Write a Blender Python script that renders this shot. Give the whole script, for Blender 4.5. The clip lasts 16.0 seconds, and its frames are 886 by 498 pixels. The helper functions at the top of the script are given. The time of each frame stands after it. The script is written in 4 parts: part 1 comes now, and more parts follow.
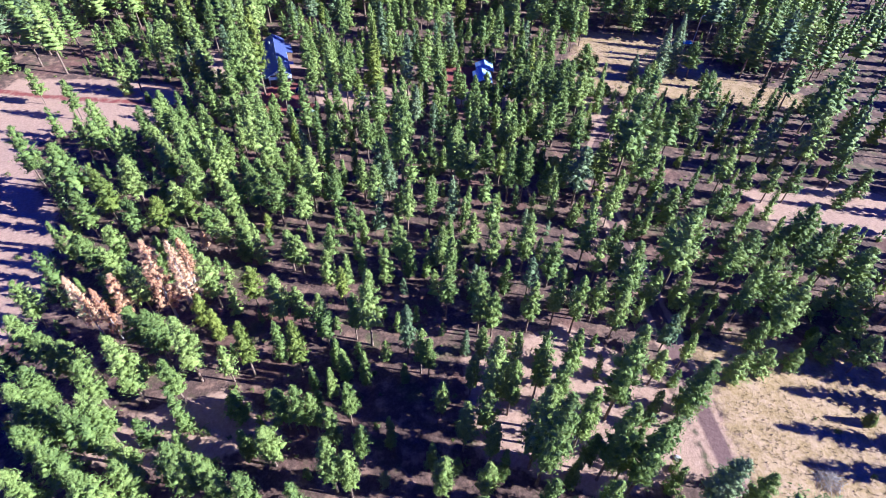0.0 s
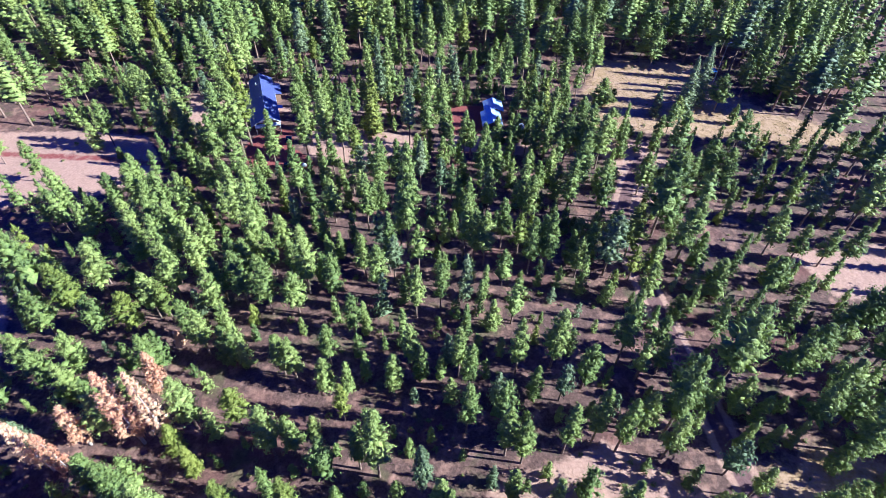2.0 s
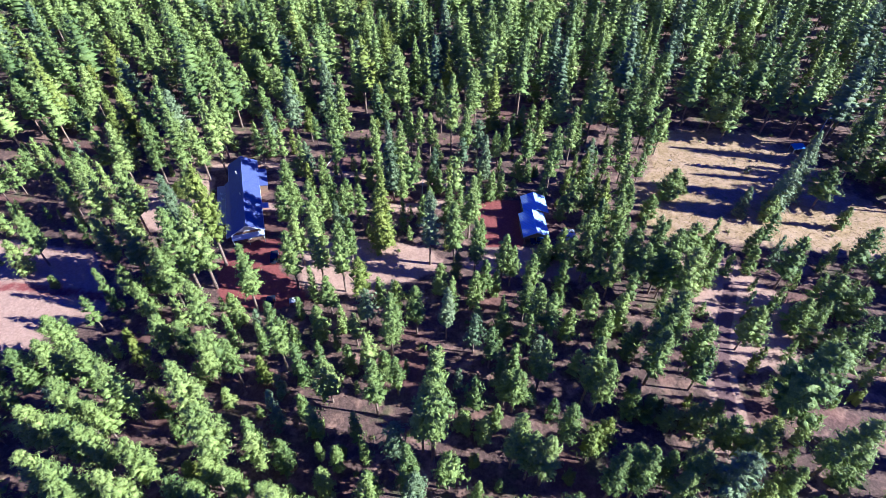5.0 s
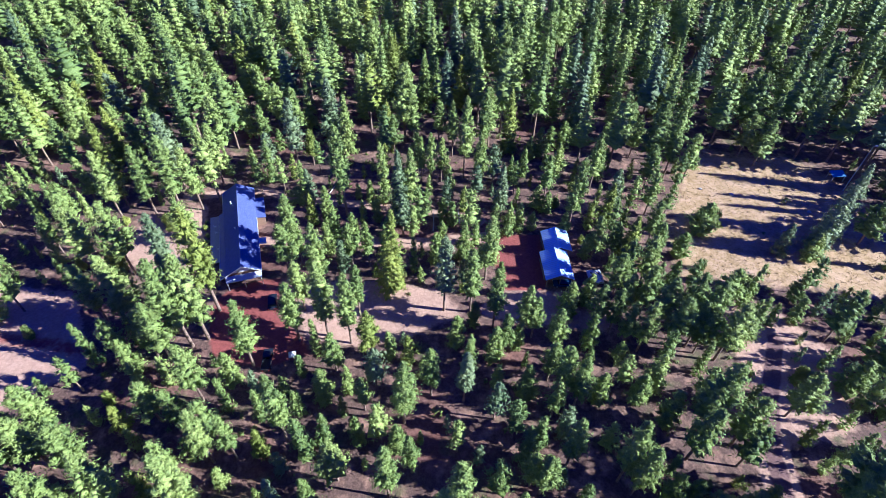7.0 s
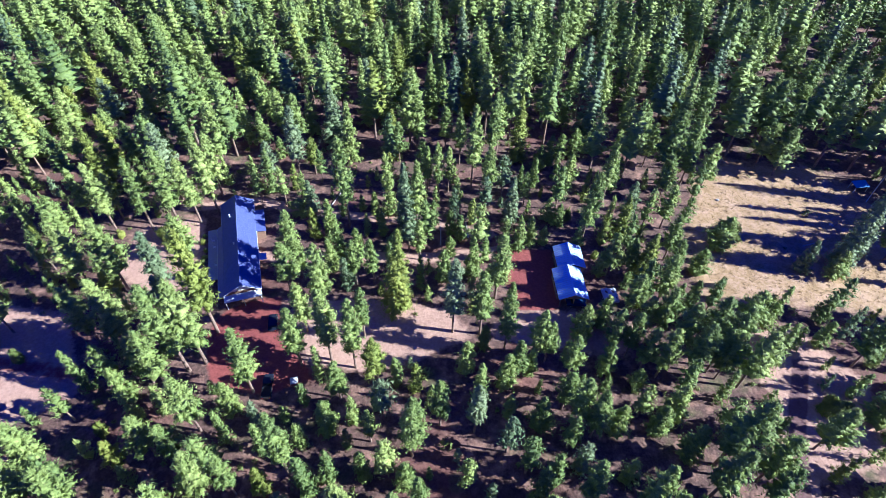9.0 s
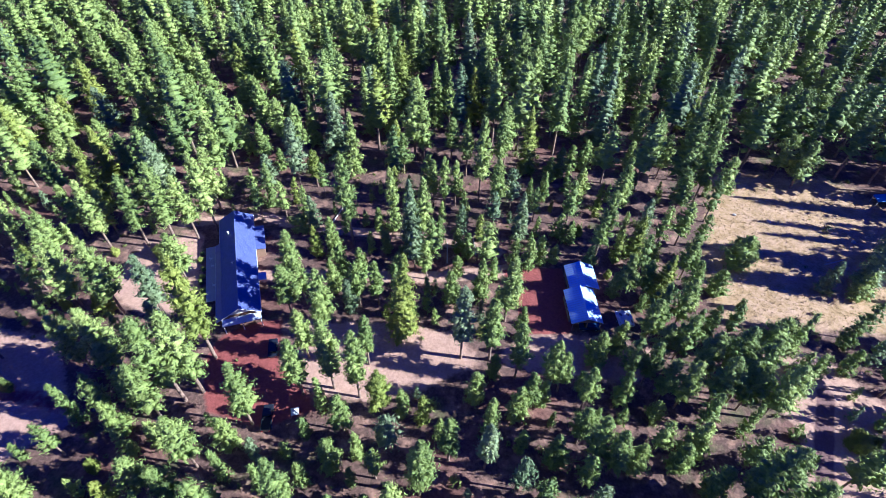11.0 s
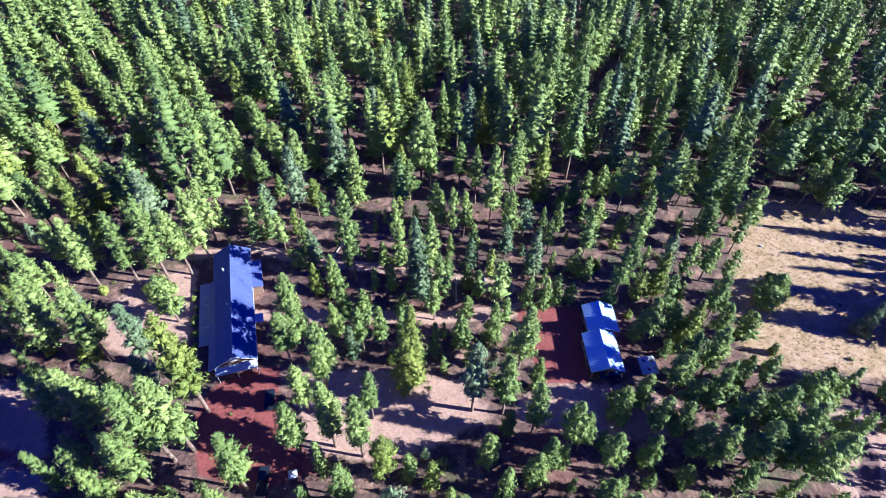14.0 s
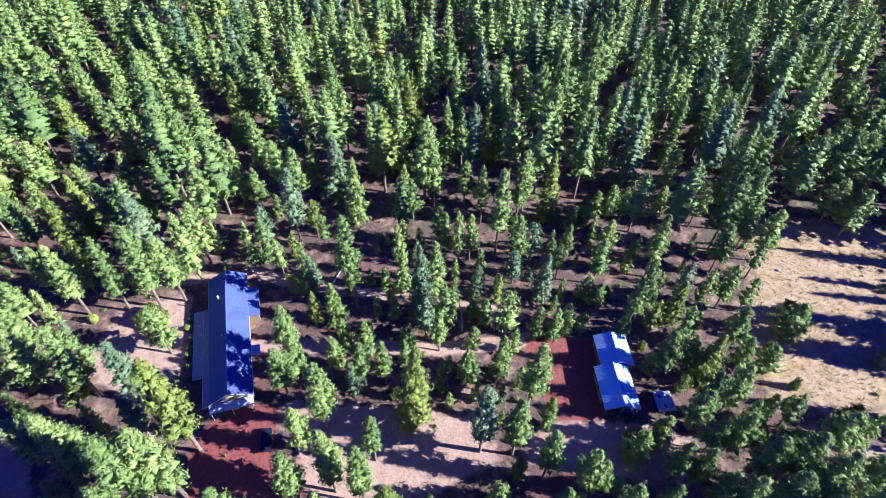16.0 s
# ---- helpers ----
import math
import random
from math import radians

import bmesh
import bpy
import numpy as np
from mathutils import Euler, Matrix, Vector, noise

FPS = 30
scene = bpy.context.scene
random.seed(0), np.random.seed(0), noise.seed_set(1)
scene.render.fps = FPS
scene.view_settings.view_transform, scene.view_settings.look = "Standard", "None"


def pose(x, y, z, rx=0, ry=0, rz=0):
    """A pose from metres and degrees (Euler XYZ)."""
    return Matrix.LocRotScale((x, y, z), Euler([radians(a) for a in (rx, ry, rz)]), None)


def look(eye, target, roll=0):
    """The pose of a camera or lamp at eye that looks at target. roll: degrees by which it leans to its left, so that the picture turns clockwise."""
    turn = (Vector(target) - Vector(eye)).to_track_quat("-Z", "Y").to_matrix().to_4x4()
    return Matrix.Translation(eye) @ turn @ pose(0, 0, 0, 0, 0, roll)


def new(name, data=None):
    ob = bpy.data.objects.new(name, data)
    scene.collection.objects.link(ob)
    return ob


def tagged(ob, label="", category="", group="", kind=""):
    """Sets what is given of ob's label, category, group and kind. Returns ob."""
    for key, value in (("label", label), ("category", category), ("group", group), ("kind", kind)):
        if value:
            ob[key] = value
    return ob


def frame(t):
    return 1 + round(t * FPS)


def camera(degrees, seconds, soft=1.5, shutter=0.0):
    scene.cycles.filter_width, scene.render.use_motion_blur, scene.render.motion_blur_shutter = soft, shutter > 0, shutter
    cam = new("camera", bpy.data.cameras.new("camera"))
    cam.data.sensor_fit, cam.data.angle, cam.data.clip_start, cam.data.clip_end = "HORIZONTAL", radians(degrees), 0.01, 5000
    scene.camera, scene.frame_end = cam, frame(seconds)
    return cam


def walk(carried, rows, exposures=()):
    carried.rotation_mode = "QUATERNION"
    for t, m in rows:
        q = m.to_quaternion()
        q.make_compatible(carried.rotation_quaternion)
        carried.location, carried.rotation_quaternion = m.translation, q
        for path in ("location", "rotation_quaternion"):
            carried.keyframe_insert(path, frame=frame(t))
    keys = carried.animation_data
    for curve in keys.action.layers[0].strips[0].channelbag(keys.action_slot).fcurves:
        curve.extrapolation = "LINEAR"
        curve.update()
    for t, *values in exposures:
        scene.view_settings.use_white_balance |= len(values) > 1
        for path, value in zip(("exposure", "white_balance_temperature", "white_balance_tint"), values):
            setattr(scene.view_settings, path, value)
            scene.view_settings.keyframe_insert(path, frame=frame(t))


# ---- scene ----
cam = camera(80.0, 16.0, 0.8)
PATH = [
    (0, (-2.835, 5.514, 95.168), (-2.749, 6.94, 93.769), 2.4),
    (0.5, (-1.968, 7.078, 95.197), (-1.894, 8.509, 93.802), 1.9),
    (1, (-2.333, 12.05, 95.252), (-2.255, 13.485, 93.861), 1.6),
    (1.5, (-3.776, 22.588, 95.321), (-3.69, 24.023, 93.931), 1.4),
    (2, (-5.192, 32.71, 95.4), (-5.101, 34.147, 94.012), 1.2),
    (2.5, (-5.969, 42.639, 95.495), (-5.876, 44.076, 94.107), 1.0),
    (3, (-6.277, 52.209, 95.597), (-6.185, 53.646, 94.209), 1.1),
    (3.5, (-6.228, 61.525, 95.683), (-6.139, 62.961, 94.294), 1.0),
    (4, (-6.88, 70.379, 95.745), (-6.795, 71.813, 94.353), 1.0),
    (4.5, (-7.955, 78.886, 95.783), (-7.875, 80.32, 94.392), 1.2),
    (5, (-8.777, 87.56, 95.8), (-8.706, 88.995, 94.408), 0.9),
    (5.2, (-9.05, 90.6, 95.8), (-8.979, 92.034, 94.407), 0.95),
    (7.3, (-12.2, 105.72, 95.33), (-12.126, 107.142, 93.925), 1.35),
    (7.5, (-12.402, 106.581, 95.307), (-12.328, 108.002, 93.902), 1.4),
    (8, (-12.881, 108.697, 95.292), (-12.806, 110.111, 93.88), 1.5),
    (8.5, (-13.024, 110.631, 95.271), (-12.952, 112.041, 93.854), 1.4),
    (9, (-13.26, 112.435, 95.265), (-13.19, 113.841, 93.844), 1.3),
    (11.5, (-14.578, 122.06, 95.515), (-14.515, 123.454, 94.082), 1.2),
    (12, (-14.739, 124.007, 95.542), (-14.678, 125.4, 94.109), 1.1),
    (12.5, (-14.77, 125.9, 95.588), (-14.712, 127.294, 94.155), 1.0),
    (13, (-14.907, 128.001, 95.632), (-14.852, 129.394, 94.198), 1.0),
    (13.5, (-14.889, 130.06, 95.666), (-14.838, 131.454, 94.233), 0.8),
    (14, (-15.223, 132.002, 95.698), (-15.171, 133.397, 94.266), 0.8),
    (14.5, (-15.479, 133.866, 95.747), (-15.426, 135.262, 94.316), 0.8),
    (15, (-15.758, 135.909, 95.791), (-15.705, 137.306, 94.361), 0.9),
    (15.5, (-16.075, 137.829, 95.836), (-16.02, 139.226, 94.406), 0.9),
    (16, (-16.284, 139.817, 95.865), (-16.23, 141.215, 94.436), 0.9),
]
EXPOSURES = [(0.0, 1.62, 4600.0, 10.0), (16.0, 1.7, 4600.0, 10.0)]
walk(cam, [(t, look(eye, target, roll)) for t, eye, target, roll in PATH], EXPOSURES)

# ---- light ----
SUN = Vector((1.0, -0.19, 0.49)).normalized()
sun = new("sun", bpy.data.lights.new("sun", "SUN"))
sun.data.energy, sun.data.angle, sun.data.color = 5.0, radians(0.5), (1.0, 0.88, 0.66)
sun.matrix_world = look(SUN * 300, (0, 0, 0))
world = bpy.data.worlds.new("sky")
scene.world = world
world.use_nodes = True
sky = world.node_tree.nodes.new("ShaderNodeTexSky")
sky.sky_type, sky.sun_disc = "NISHITA", False
sky.ozone_density, sky.dust_density = 6.0, 0.0
sky.sun_elevation, sky.sun_rotation = math.asin(SUN.z), math.atan2(SUN.x, SUN.y)
world.node_tree.nodes["Background"].inputs[1].default_value = 0.0088
clear = world.node_tree.nodes.new("ShaderNodeMix")  # the deep blue of thin, dry air
clear.data_type, clear.blend_type = "RGBA", "MULTIPLY"
clear.inputs[0].default_value, clear.inputs[7].default_value = 1.0, (0.12, 0.50, 5.0, 1)
world.node_tree.links.new(sky.outputs[0], clear.inputs[6])
world.node_tree.links.new(clear.outputs[2], world.node_tree.nodes["Background"].inputs[0])


# ---- materials ----
def shader(name, rough=0.8, metal=0.0):
    m = bpy.data.materials.new(name)
    m.use_nodes = True
    t = m.node_tree
    b = t.nodes["Principled BSDF"]
    b.inputs["Roughness"].default_value, b.inputs["Metallic"].default_value = rough, metal
    return m, t, b


def node(t, kind, values=(), **attrs):
    n = t.nodes.new(kind)
    for key, value in attrs.items():
        setattr(n, key, value)
    for key, value in values:
        n.inputs[key].default_value = value
    return n


def noise_at(t, scale, detail=4.0, rough=0.6, vector=None):
    n = node(t, "ShaderNodeTexNoise", (("Scale", scale), ("Detail", detail), ("Roughness", rough)))
    if vector is not None:
        t.links.new(vector, n.inputs["Vector"])
    return n.outputs["Fac"]


def ramp(t, fac, *stops):
    n = t.nodes.new("ShaderNodeValToRGB")
    e = n.color_ramp.elements
    while len(e) < len(stops):
        e.new(0.5)
    for k, (at, c) in enumerate(stops):
        e[k].position, e[k].color = at, (*c, 1)
    t.links.new(fac, n.inputs[0])
    return n.outputs[0]


def mixed(t, fac, a, b):
    n = t.nodes.new("ShaderNodeMix")
    n.data_type = "RGBA"
    for socket, value in ((n.inputs[0], fac), (n.inputs[6], a), (n.inputs[7], b)):
        if isinstance(value, (tuple, float)):
            socket.default_value = (*value, 1) if isinstance(value, tuple) else value
        else:
            t.links.new(value, socket)
    return n.outputs[2]


def calc(t, op, a, b=0.0, clamp=False):
    n = node(t, "ShaderNodeMath", operation=op, use_clamp=clamp)
    for socket, value in zip(n.inputs, (a, b)):
        if isinstance(value, float):
            socket.default_value = value
        else:
            t.links.new(value, socket)
    return n.outputs[0]


def bump(t, b, height, strength=0.4, distance=0.1):
    n = node(t, "ShaderNodeBump", (("Strength", strength), ("Distance", distance)))
    t.links.new(height, n.inputs["Height"])
    t.links.new(n.outputs[0], b.inputs["Normal"])


def foliage(name, dark, mid, light, through_light=0.17):
    """Needles: hue by tree, by bough and by sprays within it; fine relief; some light comes through."""
    m, t, b = shader(name, 0.55)
    b.inputs["Specular IOR Level"].default_value = 0.3
    geo, info = t.nodes.new("ShaderNodeNewGeometry"), t.nodes.new("ShaderNodeObjectInfo")
    pos = geo.outputs["Position"]
    drift, spray = noise_at(t, 0.12, 2.0, 0.5, pos), noise_at(t, 2.6, 4.0, 0.75, pos)
    own = node(t, "ShaderNodeAttribute", attribute_name="own_tone").outputs["Fac"]
    f = calc(t, "ADD", calc(t, "MULTIPLY", geo.outputs["Random Per Island"], 0.2), calc(t, "MULTIPLY", info.outputs["Random"], 0.4))
    f = calc(t, "ADD", calc(t, "SUBTRACT", f, 0.05), calc(t, "MULTIPLY", own, 0.5))
    f = calc(t, "ADD", f, calc(t, "MULTIPLY", calc(t, "SUBTRACT", drift, 0.36), 0.8))
    f = calc(t, "ADD", f, calc(t, "MULTIPLY", calc(t, "SUBTRACT", spray, 0.42), 1.5), True)
    c = ramp(t, f, (0.08, dark), (0.45, mid), (0.92, light))
    t.links.new(c, b.inputs["Base Color"])
    bump(t, b, spray, 0.6, 0.3)
    tr = t.nodes.new("ShaderNodeBsdfTranslucent")
    t.links.new(mixed(t, 0.45, c, light), tr.inputs[0])
    mix = node(t, "ShaderNodeMixShader", ((0, through_light),))
    t.links.new(b.outputs[0], mix.inputs[1])
    t.links.new(tr.outputs[0], mix.inputs[2])
    t.links.new(mix.outputs[0], t.nodes["Material Output"].inputs[0])
    return m


NEEDLES = {
    "n": foliage("pine_needles", (0.115, 0.168, 0.05), (0.24, 0.305, 0.078), (0.41, 0.465, 0.13)),
    "g": foliage("yellow_green_needles", (0.13, 0.168, 0.036), (0.245, 0.285, 0.05), (0.38, 0.40, 0.08)),
    "s": foliage("blue_green_needles", (0.115, 0.165, 0.080), (0.21, 0.265, 0.125), (0.33, 0.38, 0.19)),
    "dead": foliage("dry_orange_needles", (0.46, 0.19, 0.11), (0.74, 0.43, 0.25), (0.85, 0.62, 0.40), 0.2),
}
BUSH_LEAF = foliage("shrub_leaves", (0.08, 0.12, 0.036), (0.165, 0.205, 0.05), (0.26, 0.28, 0.065))
GRASS = foliage("dry_grass_blades", (0.22, 0.16, 0.075), (0.32, 0.24, 0.12), (0.40, 0.30, 0.17), 0.2)

BARK, t, b = shader("pine_bark", 0.9)
geo = t.nodes.new("ShaderNodeNewGeometry")
n = noise_at(t, 2.2, 5.0, 0.7, geo.outputs["Position"])
t.links.new(ramp(t, n, (0.3, (0.10, 0.065, 0.05)), (0.55, (0.24, 0.16, 0.12)), (0.75, (0.36, 0.28, 0.23))), b.inputs["Base Color"])
bump(t, b, n, 0.7, 0.08)


def ground_material():
    m, t, b = shader("forest_floor", 0.95)
    pos = t.nodes.new("ShaderNodeNewGeometry").outputs["Position"]
    fine, mid, wide = noise_at(t, 1.6, 6.0, 0.7, pos), noise_at(t, 0.28, 4.0, 0.6, pos), noise_at(t, 0.045, 3.0, 0.5, pos)
    edge = noise_at(t, 0.5, 5.0, 0.65, pos)

    def mask(name, spread=0.9):
        a = node(t, "ShaderNodeAttribute", attribute_name=name).outputs["Fac"]
        v = calc(t, "ADD", a, calc(t, "MULTIPLY", calc(t, "SUBTRACT", edge, 0.5), spread))
        n = node(t, "ShaderNodeMapRange", ((1, 0.38), (2, 0.62)))
        t.links.new(v, n.inputs[0])
        return n.outputs[0]

    litter = ramp(t, fine, (0.28, (0.058, 0.032, 0.026)), (0.5, (0.118, 0.066, 0.052)), (0.72, (0.21, 0.125, 0.10)))
    soil = ramp(t, fine, (0.25, (0.23, 0.125, 0.085)), (0.55, (0.36, 0.205, 0.145)), (0.8, (0.46, 0.285, 0.21)))
    c = mixed(t, ramp(t, mid, (0.5, (0, 0, 0)), (0.68, (1, 1, 1))), litter, soil)
    reddish = ramp(t, fine, (0.3, (0.12, 0.045, 0.036)), (0.7, (0.22, 0.09, 0.07)))
    c = mixed(t, ramp(t, wide, (0.52, (0, 0, 0)), (0.68, (0.75, 0.75, 0.75))), c, reddish)
    moss = ramp(t, fine, (0.3, (0.06, 0.065, 0.025)), (0.7, (0.14, 0.14, 0.05)))
    c = mixed(t, ramp(t, noise_at(t, 0.11, 4.0, 0.6, pos), (0.56, (0, 0, 0)), (0.68, (0.7, 0.7, 0.7))), c, moss)
    dirt = ramp(t, fine, (0.25, (0.32, 0.185, 0.13)), (0.55, (0.47, 0.29, 0.21)), (0.8, (0.57, 0.385, 0.295)))
    c = mixed(t, mask("dirt"), c, dirt)
    straw = ramp(t, calc(t, "ADD", calc(t, "MULTIPLY", fine, 0.5), calc(t, "MULTIPLY", mid, 0.5)), (0.32, (0.22, 0.14, 0.055)), (0.44, (0.37, 0.24, 0.11)), (0.55, (0.48, 0.315, 0.18)), (0.7, (0.53, 0.355, 0.25)))
    c = mixed(t, mask("grass"), c, straw)
    cinder = ramp(t, fine, (0.25, (0.18, 0.044, 0.038)), (0.6, (0.28, 0.074, 0.062)), (0.85, (0.36, 0.14, 0.105)))
    c = mixed(t, mask("cinder", 0.6), c, cinder)
    rut = ramp(t, fine, (0.25, (0.13, 0.066, 0.060)), (0.6, (0.20, 0.11, 0.10)), (0.85, (0.28, 0.17, 0.15)))
    c = mixed(t, mask("rut", 0.35), c, rut)
    t.links.new(c, b.inputs["Base Color"])
    bump(t, b, calc(t, "ADD", fine, calc(t, "MULTIPLY", mid, 2.0)), 0.6, 0.2)
    return m


def painted(name, color, rough=0.5, metal=0.0, vary=0.25, scale=1.5, stretch=(1, 1, 1), relief=0.0):
    m, t, b = shader(name, rough, metal)
    co = t.nodes.new("ShaderNodeTexCoord")
    mp = node(t, "ShaderNodeMapping", (("Scale", stretch),))
    t.links.new(co.outputs["Object"], mp.inputs[0])
    n = calc(t, "ADD", calc(t, "MULTIPLY", noise_at(t, scale, 5.0, 0.65, mp.outputs[0]), 0.6), calc(t, "MULTIPLY", noise_at(t, scale * 7, 3.0, 0.6, mp.outputs[0]), 0.4))
    low, high = tuple(v * (1 - vary) for v in color), tuple(min(1, v * (1 + vary)) for v in color)
    t.links.new(ramp(t, n, (0.3, low), (0.7, high)), b.inputs["Base Color"])
    if relief:
        bump(t, b, n, 0.5, relief)
    return m


ROOF_SHINGLE = painted("blue_grey_roof_shingles", (0.10, 0.12, 0.30), 0.5, 0.0, 0.25, 1.2, (1, 1, 1), 0.008)
ROOF_METAL = painted("pale_metal_roofing", (0.50, 0.64, 0.90), 0.42, 0.2, 0.12, 0.9, (1, 6, 1))
RIB_METAL = painted("metal_roof_rib", (0.42, 0.52, 0.70), 0.4, 0.3, 0.1)
SIDING = painted("brown_wood_siding", (0.24, 0.15, 0.10), 0.8, 0.0, 0.3, 1.5, (1, 1, 5), 0.02)
TRIM_WHITE = painted("white_painted_trim", (0.74, 0.74, 0.72), 0.5, 0.0, 0.08)
BARN_WALL = painted("weathered_barn_boards", (0.20, 0.15, 0.12), 0.85, 0.0, 0.35, 1.5, (6, 6, 1), 0.02)
DECK_WOOD = painted("grey_deck_boards", (0.46, 0.45, 0.46), 0.8, 0.0, 0.25, 2.0, (1, 8, 1))
DARK_GLASS = painted("dark_window_glass", (0.02, 0.025, 0.03), 0.08, 0.0, 0.1)
CAR_DARK = painted("dark_car_paint", (0.025, 0.03, 0.045), 0.25, 0.2, 0.1)
CAR_BLUE = painted("blue_car_paint", (0.03, 0.075, 0.21), 0.25, 0.2, 0.1)
TYRE = painted("black_rubber", (0.02, 0.02, 0.02), 0.85, 0.0, 0.2)
CHROME = painted("grey_steel", (0.5, 0.5, 0.52), 0.35, 0.9, 0.1)
CANVAS = painted("pale_grey_canvas", (0.55, 0.56, 0.6), 0.8, 0.0, 0.12)
BLUE_TARP = painted("faded_blue_tarpaulin", (0.10, 0.26, 0.55), 0.55, 0.0, 0.15)
POLE_STEEL = painted("galvanised_pole", (0.6, 0.6, 0.6), 0.5, 0.4, 0.15)
DEAD_WOOD = painted("bleached_dead_wood", (0.42, 0.36, 0.33), 0.9, 0.0, 0.3, 2.0)
STONE = painted("grey_stone", (0.42, 0.39, 0.37), 0.9, 0.0, 0.3, 2.0, (1, 1, 1), 0.05)


# ---- building blocks ----
def mesh_of(name, verts, faces, material):
    me = bpy.data.meshes.new(name)
    verts, faces = np.asarray(verts, np.float32), np.asarray(faces, np.int32)
    size = faces.shape[1]
    me.vertices.add(len(verts))
    me.vertices.foreach_set("co", verts.ravel())
    me.loops.add(faces.size)
    me.loops.foreach_set("vertex_index", faces.ravel())
    me.polygons.add(len(faces))
    me.polygons.foreach_set("loop_start", np.arange(0, faces.size, size, dtype=np.int32))
    me.polygons.foreach_set("use_smooth", np.ones(len(faces), bool))
    me.materials.append(material)
    me.update(calc_edges=True)
    return me


def part(name, bm, material, parent=None, label=""):
    me = bpy.data.meshes.new(name)
    bmesh.ops.recalc_face_normals(bm, faces=bm.faces)
    bm.to_mesh(me)
    bm.free()
    me.materials.append(material)
    ob = new(name, me)
    ob.parent = parent
    return tagged(ob, label)


def box(x0, x1, y0, y1, z0, z1, bevel=0.0, bm=None):
    bm = bm or bmesh.new()
    made = bmesh.ops.create_cube(bm, size=1, matrix=Matrix.Translation(((x0 + x1) / 2, (y0 + y1) / 2, (z0 + z1) / 2)) @ Matrix.Diagonal((x1 - x0, y1 - y0, z1 - z0, 1)))
    if bevel:
        edges = list({e for v in made["verts"] for e in v.link_edges})
        bmesh.ops.bevel(bm, geom=edges, offset=bevel, segments=2, affect="EDGES")
    return bm


def solid(points, extrude):
    """A prism: a polygon of points, pushed out along a vector."""
    bm = bmesh.new()
    face = bm.faces.new([bm.verts.new(p) for p in points])
    out = bmesh.ops.extrude_face_region(bm, geom=[face])
    bmesh.ops.translate(bm, vec=extrude, verts=[v for v in out["geom"] if isinstance(v, bmesh.types.BMVert)])
    return bm


def tube(a, b, r0, r1, sides=8, bm=None):
    bm = bm or bmesh.new()
    a, b = Vector(a), Vector(b)
    turn = (b - a).to_track_quat("Z", "Y").to_matrix().to_4x4()
    bmesh.ops.create_cone(bm, cap_ends=True, segments=sides, radius1=r0, radius2=r1, depth=(b - a).length, matrix=Matrix.Translation((a + b) / 2) @ turn)
    return bm


def thing(name, m, label, category, group=""):
    ob = new(name)
    ob.matrix_basis = m
    return tagged(ob, label, category, group)


# ---- plan of the ground ----
TRACK = [(56, 15), (54, 40), (53.6, 55), (53.5, 66), (52.5, 80), (51, 105), (50, 130), (53, 146), (58, 157), (66, 171)]
WEST_ROAD = [(-84, 172), (-98, 175), (-125, 178), (-160, 184)]
DRIVE = [(-61, 181), (-59.5, 187), (-57.5, 189), (-50.5, 192), (-46.5, 192), (-45, 180), (-38.5, 174), (-36, 170), (-46, 166.5), (-57, 170)]
BARN_PAD = [(4, 206.5), (19, 206), (18, 187), (7.5, 187)]
YARD = [(-45, 192), (-30, 191), (-19, 190), (-8, 188), (-3, 180), (-16, 174), (-27, 172), (-38, 174)]
BARN_YARD = [(6, 187), (26, 186), (34, 182), (30, 174), (10, 177), (0, 180)]
HOUSE_YARD = [(-86, 216), (-72, 220), (-67, 200), (-74, 192), (-88, 200)]
NORTH_PATH = [(-78, 224), (-58, 227), (-46, 222), (-34, 220), (-16, 218), (4, 212)]
CROSS_PATH = [(-60, 205), (-36, 205), (-14, 204), (6, 206)]
WEST_CLEARING = [(-150, 192), (-118, 193), (-93, 188), (-82, 168), (-98, 157), (-112, 160), (-122, 150), (-112, 128), (-100, 116), (-88, 84), (-94, 60), (-125, 55), (-160, 120)]
MEADOW = [(57, 72), (71, 75), (92, 68), (106, 58), (102, 36), (98, 8), (60, 8), (57, 48)]
NORTH_MEADOW = [(72, 243), (103, 242), (112, 232), (116, 212), (124, 198), (142, 188), (142, 174), (120, 178), (84, 186), (52, 189), (54, 209), (60, 218), (66, 232)]
EAST_STRIPS = [(52, 182), (70, 180), (78, 166), (72, 150), (54, 146), (57, 160)]
EAST_PATCH = [(92, 128), (128, 130), (150, 118), (130, 106), (96, 112)]
SOUTH_BARE = [(-62, 56), (-40, 63), (-28, 52), (-46, 46), (-64, 48)]
PINE_BARE = [(6, 70), (30, 78), (48, 66), (50, 44), (30, 40), (8, 48)]


def away_from_line(px, py, line):
    best = np.full(np.shape(px), 1e9)
    for (ax, ay), (bx, by) in zip(line, line[1:]):
        dx, dy = bx - ax, by - ay
        k = np.clip(((px - ax) * dx + (py - ay) * dy) / (dx * dx + dy * dy), 0, 1)
        best = np.minimum(best, np.hypot(px - ax - k * dx, py - ay - k * dy))
    return best


def inside_depth(px, py, poly):
    """Metres inside a polygon; negative outside it."""
    ins = np.zeros(np.shape(px), bool)
    for (ax, ay), (bx, by) in zip(poly, poly[1:] + poly[:1]):
        ins ^= ((ay > py) != (by > py)) & (px < (bx - ax) * (py - ay) / (by - ay + 1e-9) + ax)
    d = away_from_line(px, py, poly + poly[:1])
    return np.where(ins, d, -d)


def soft_edge(depth, width):
    return np.clip(0.5 + depth / width, 0, 1)


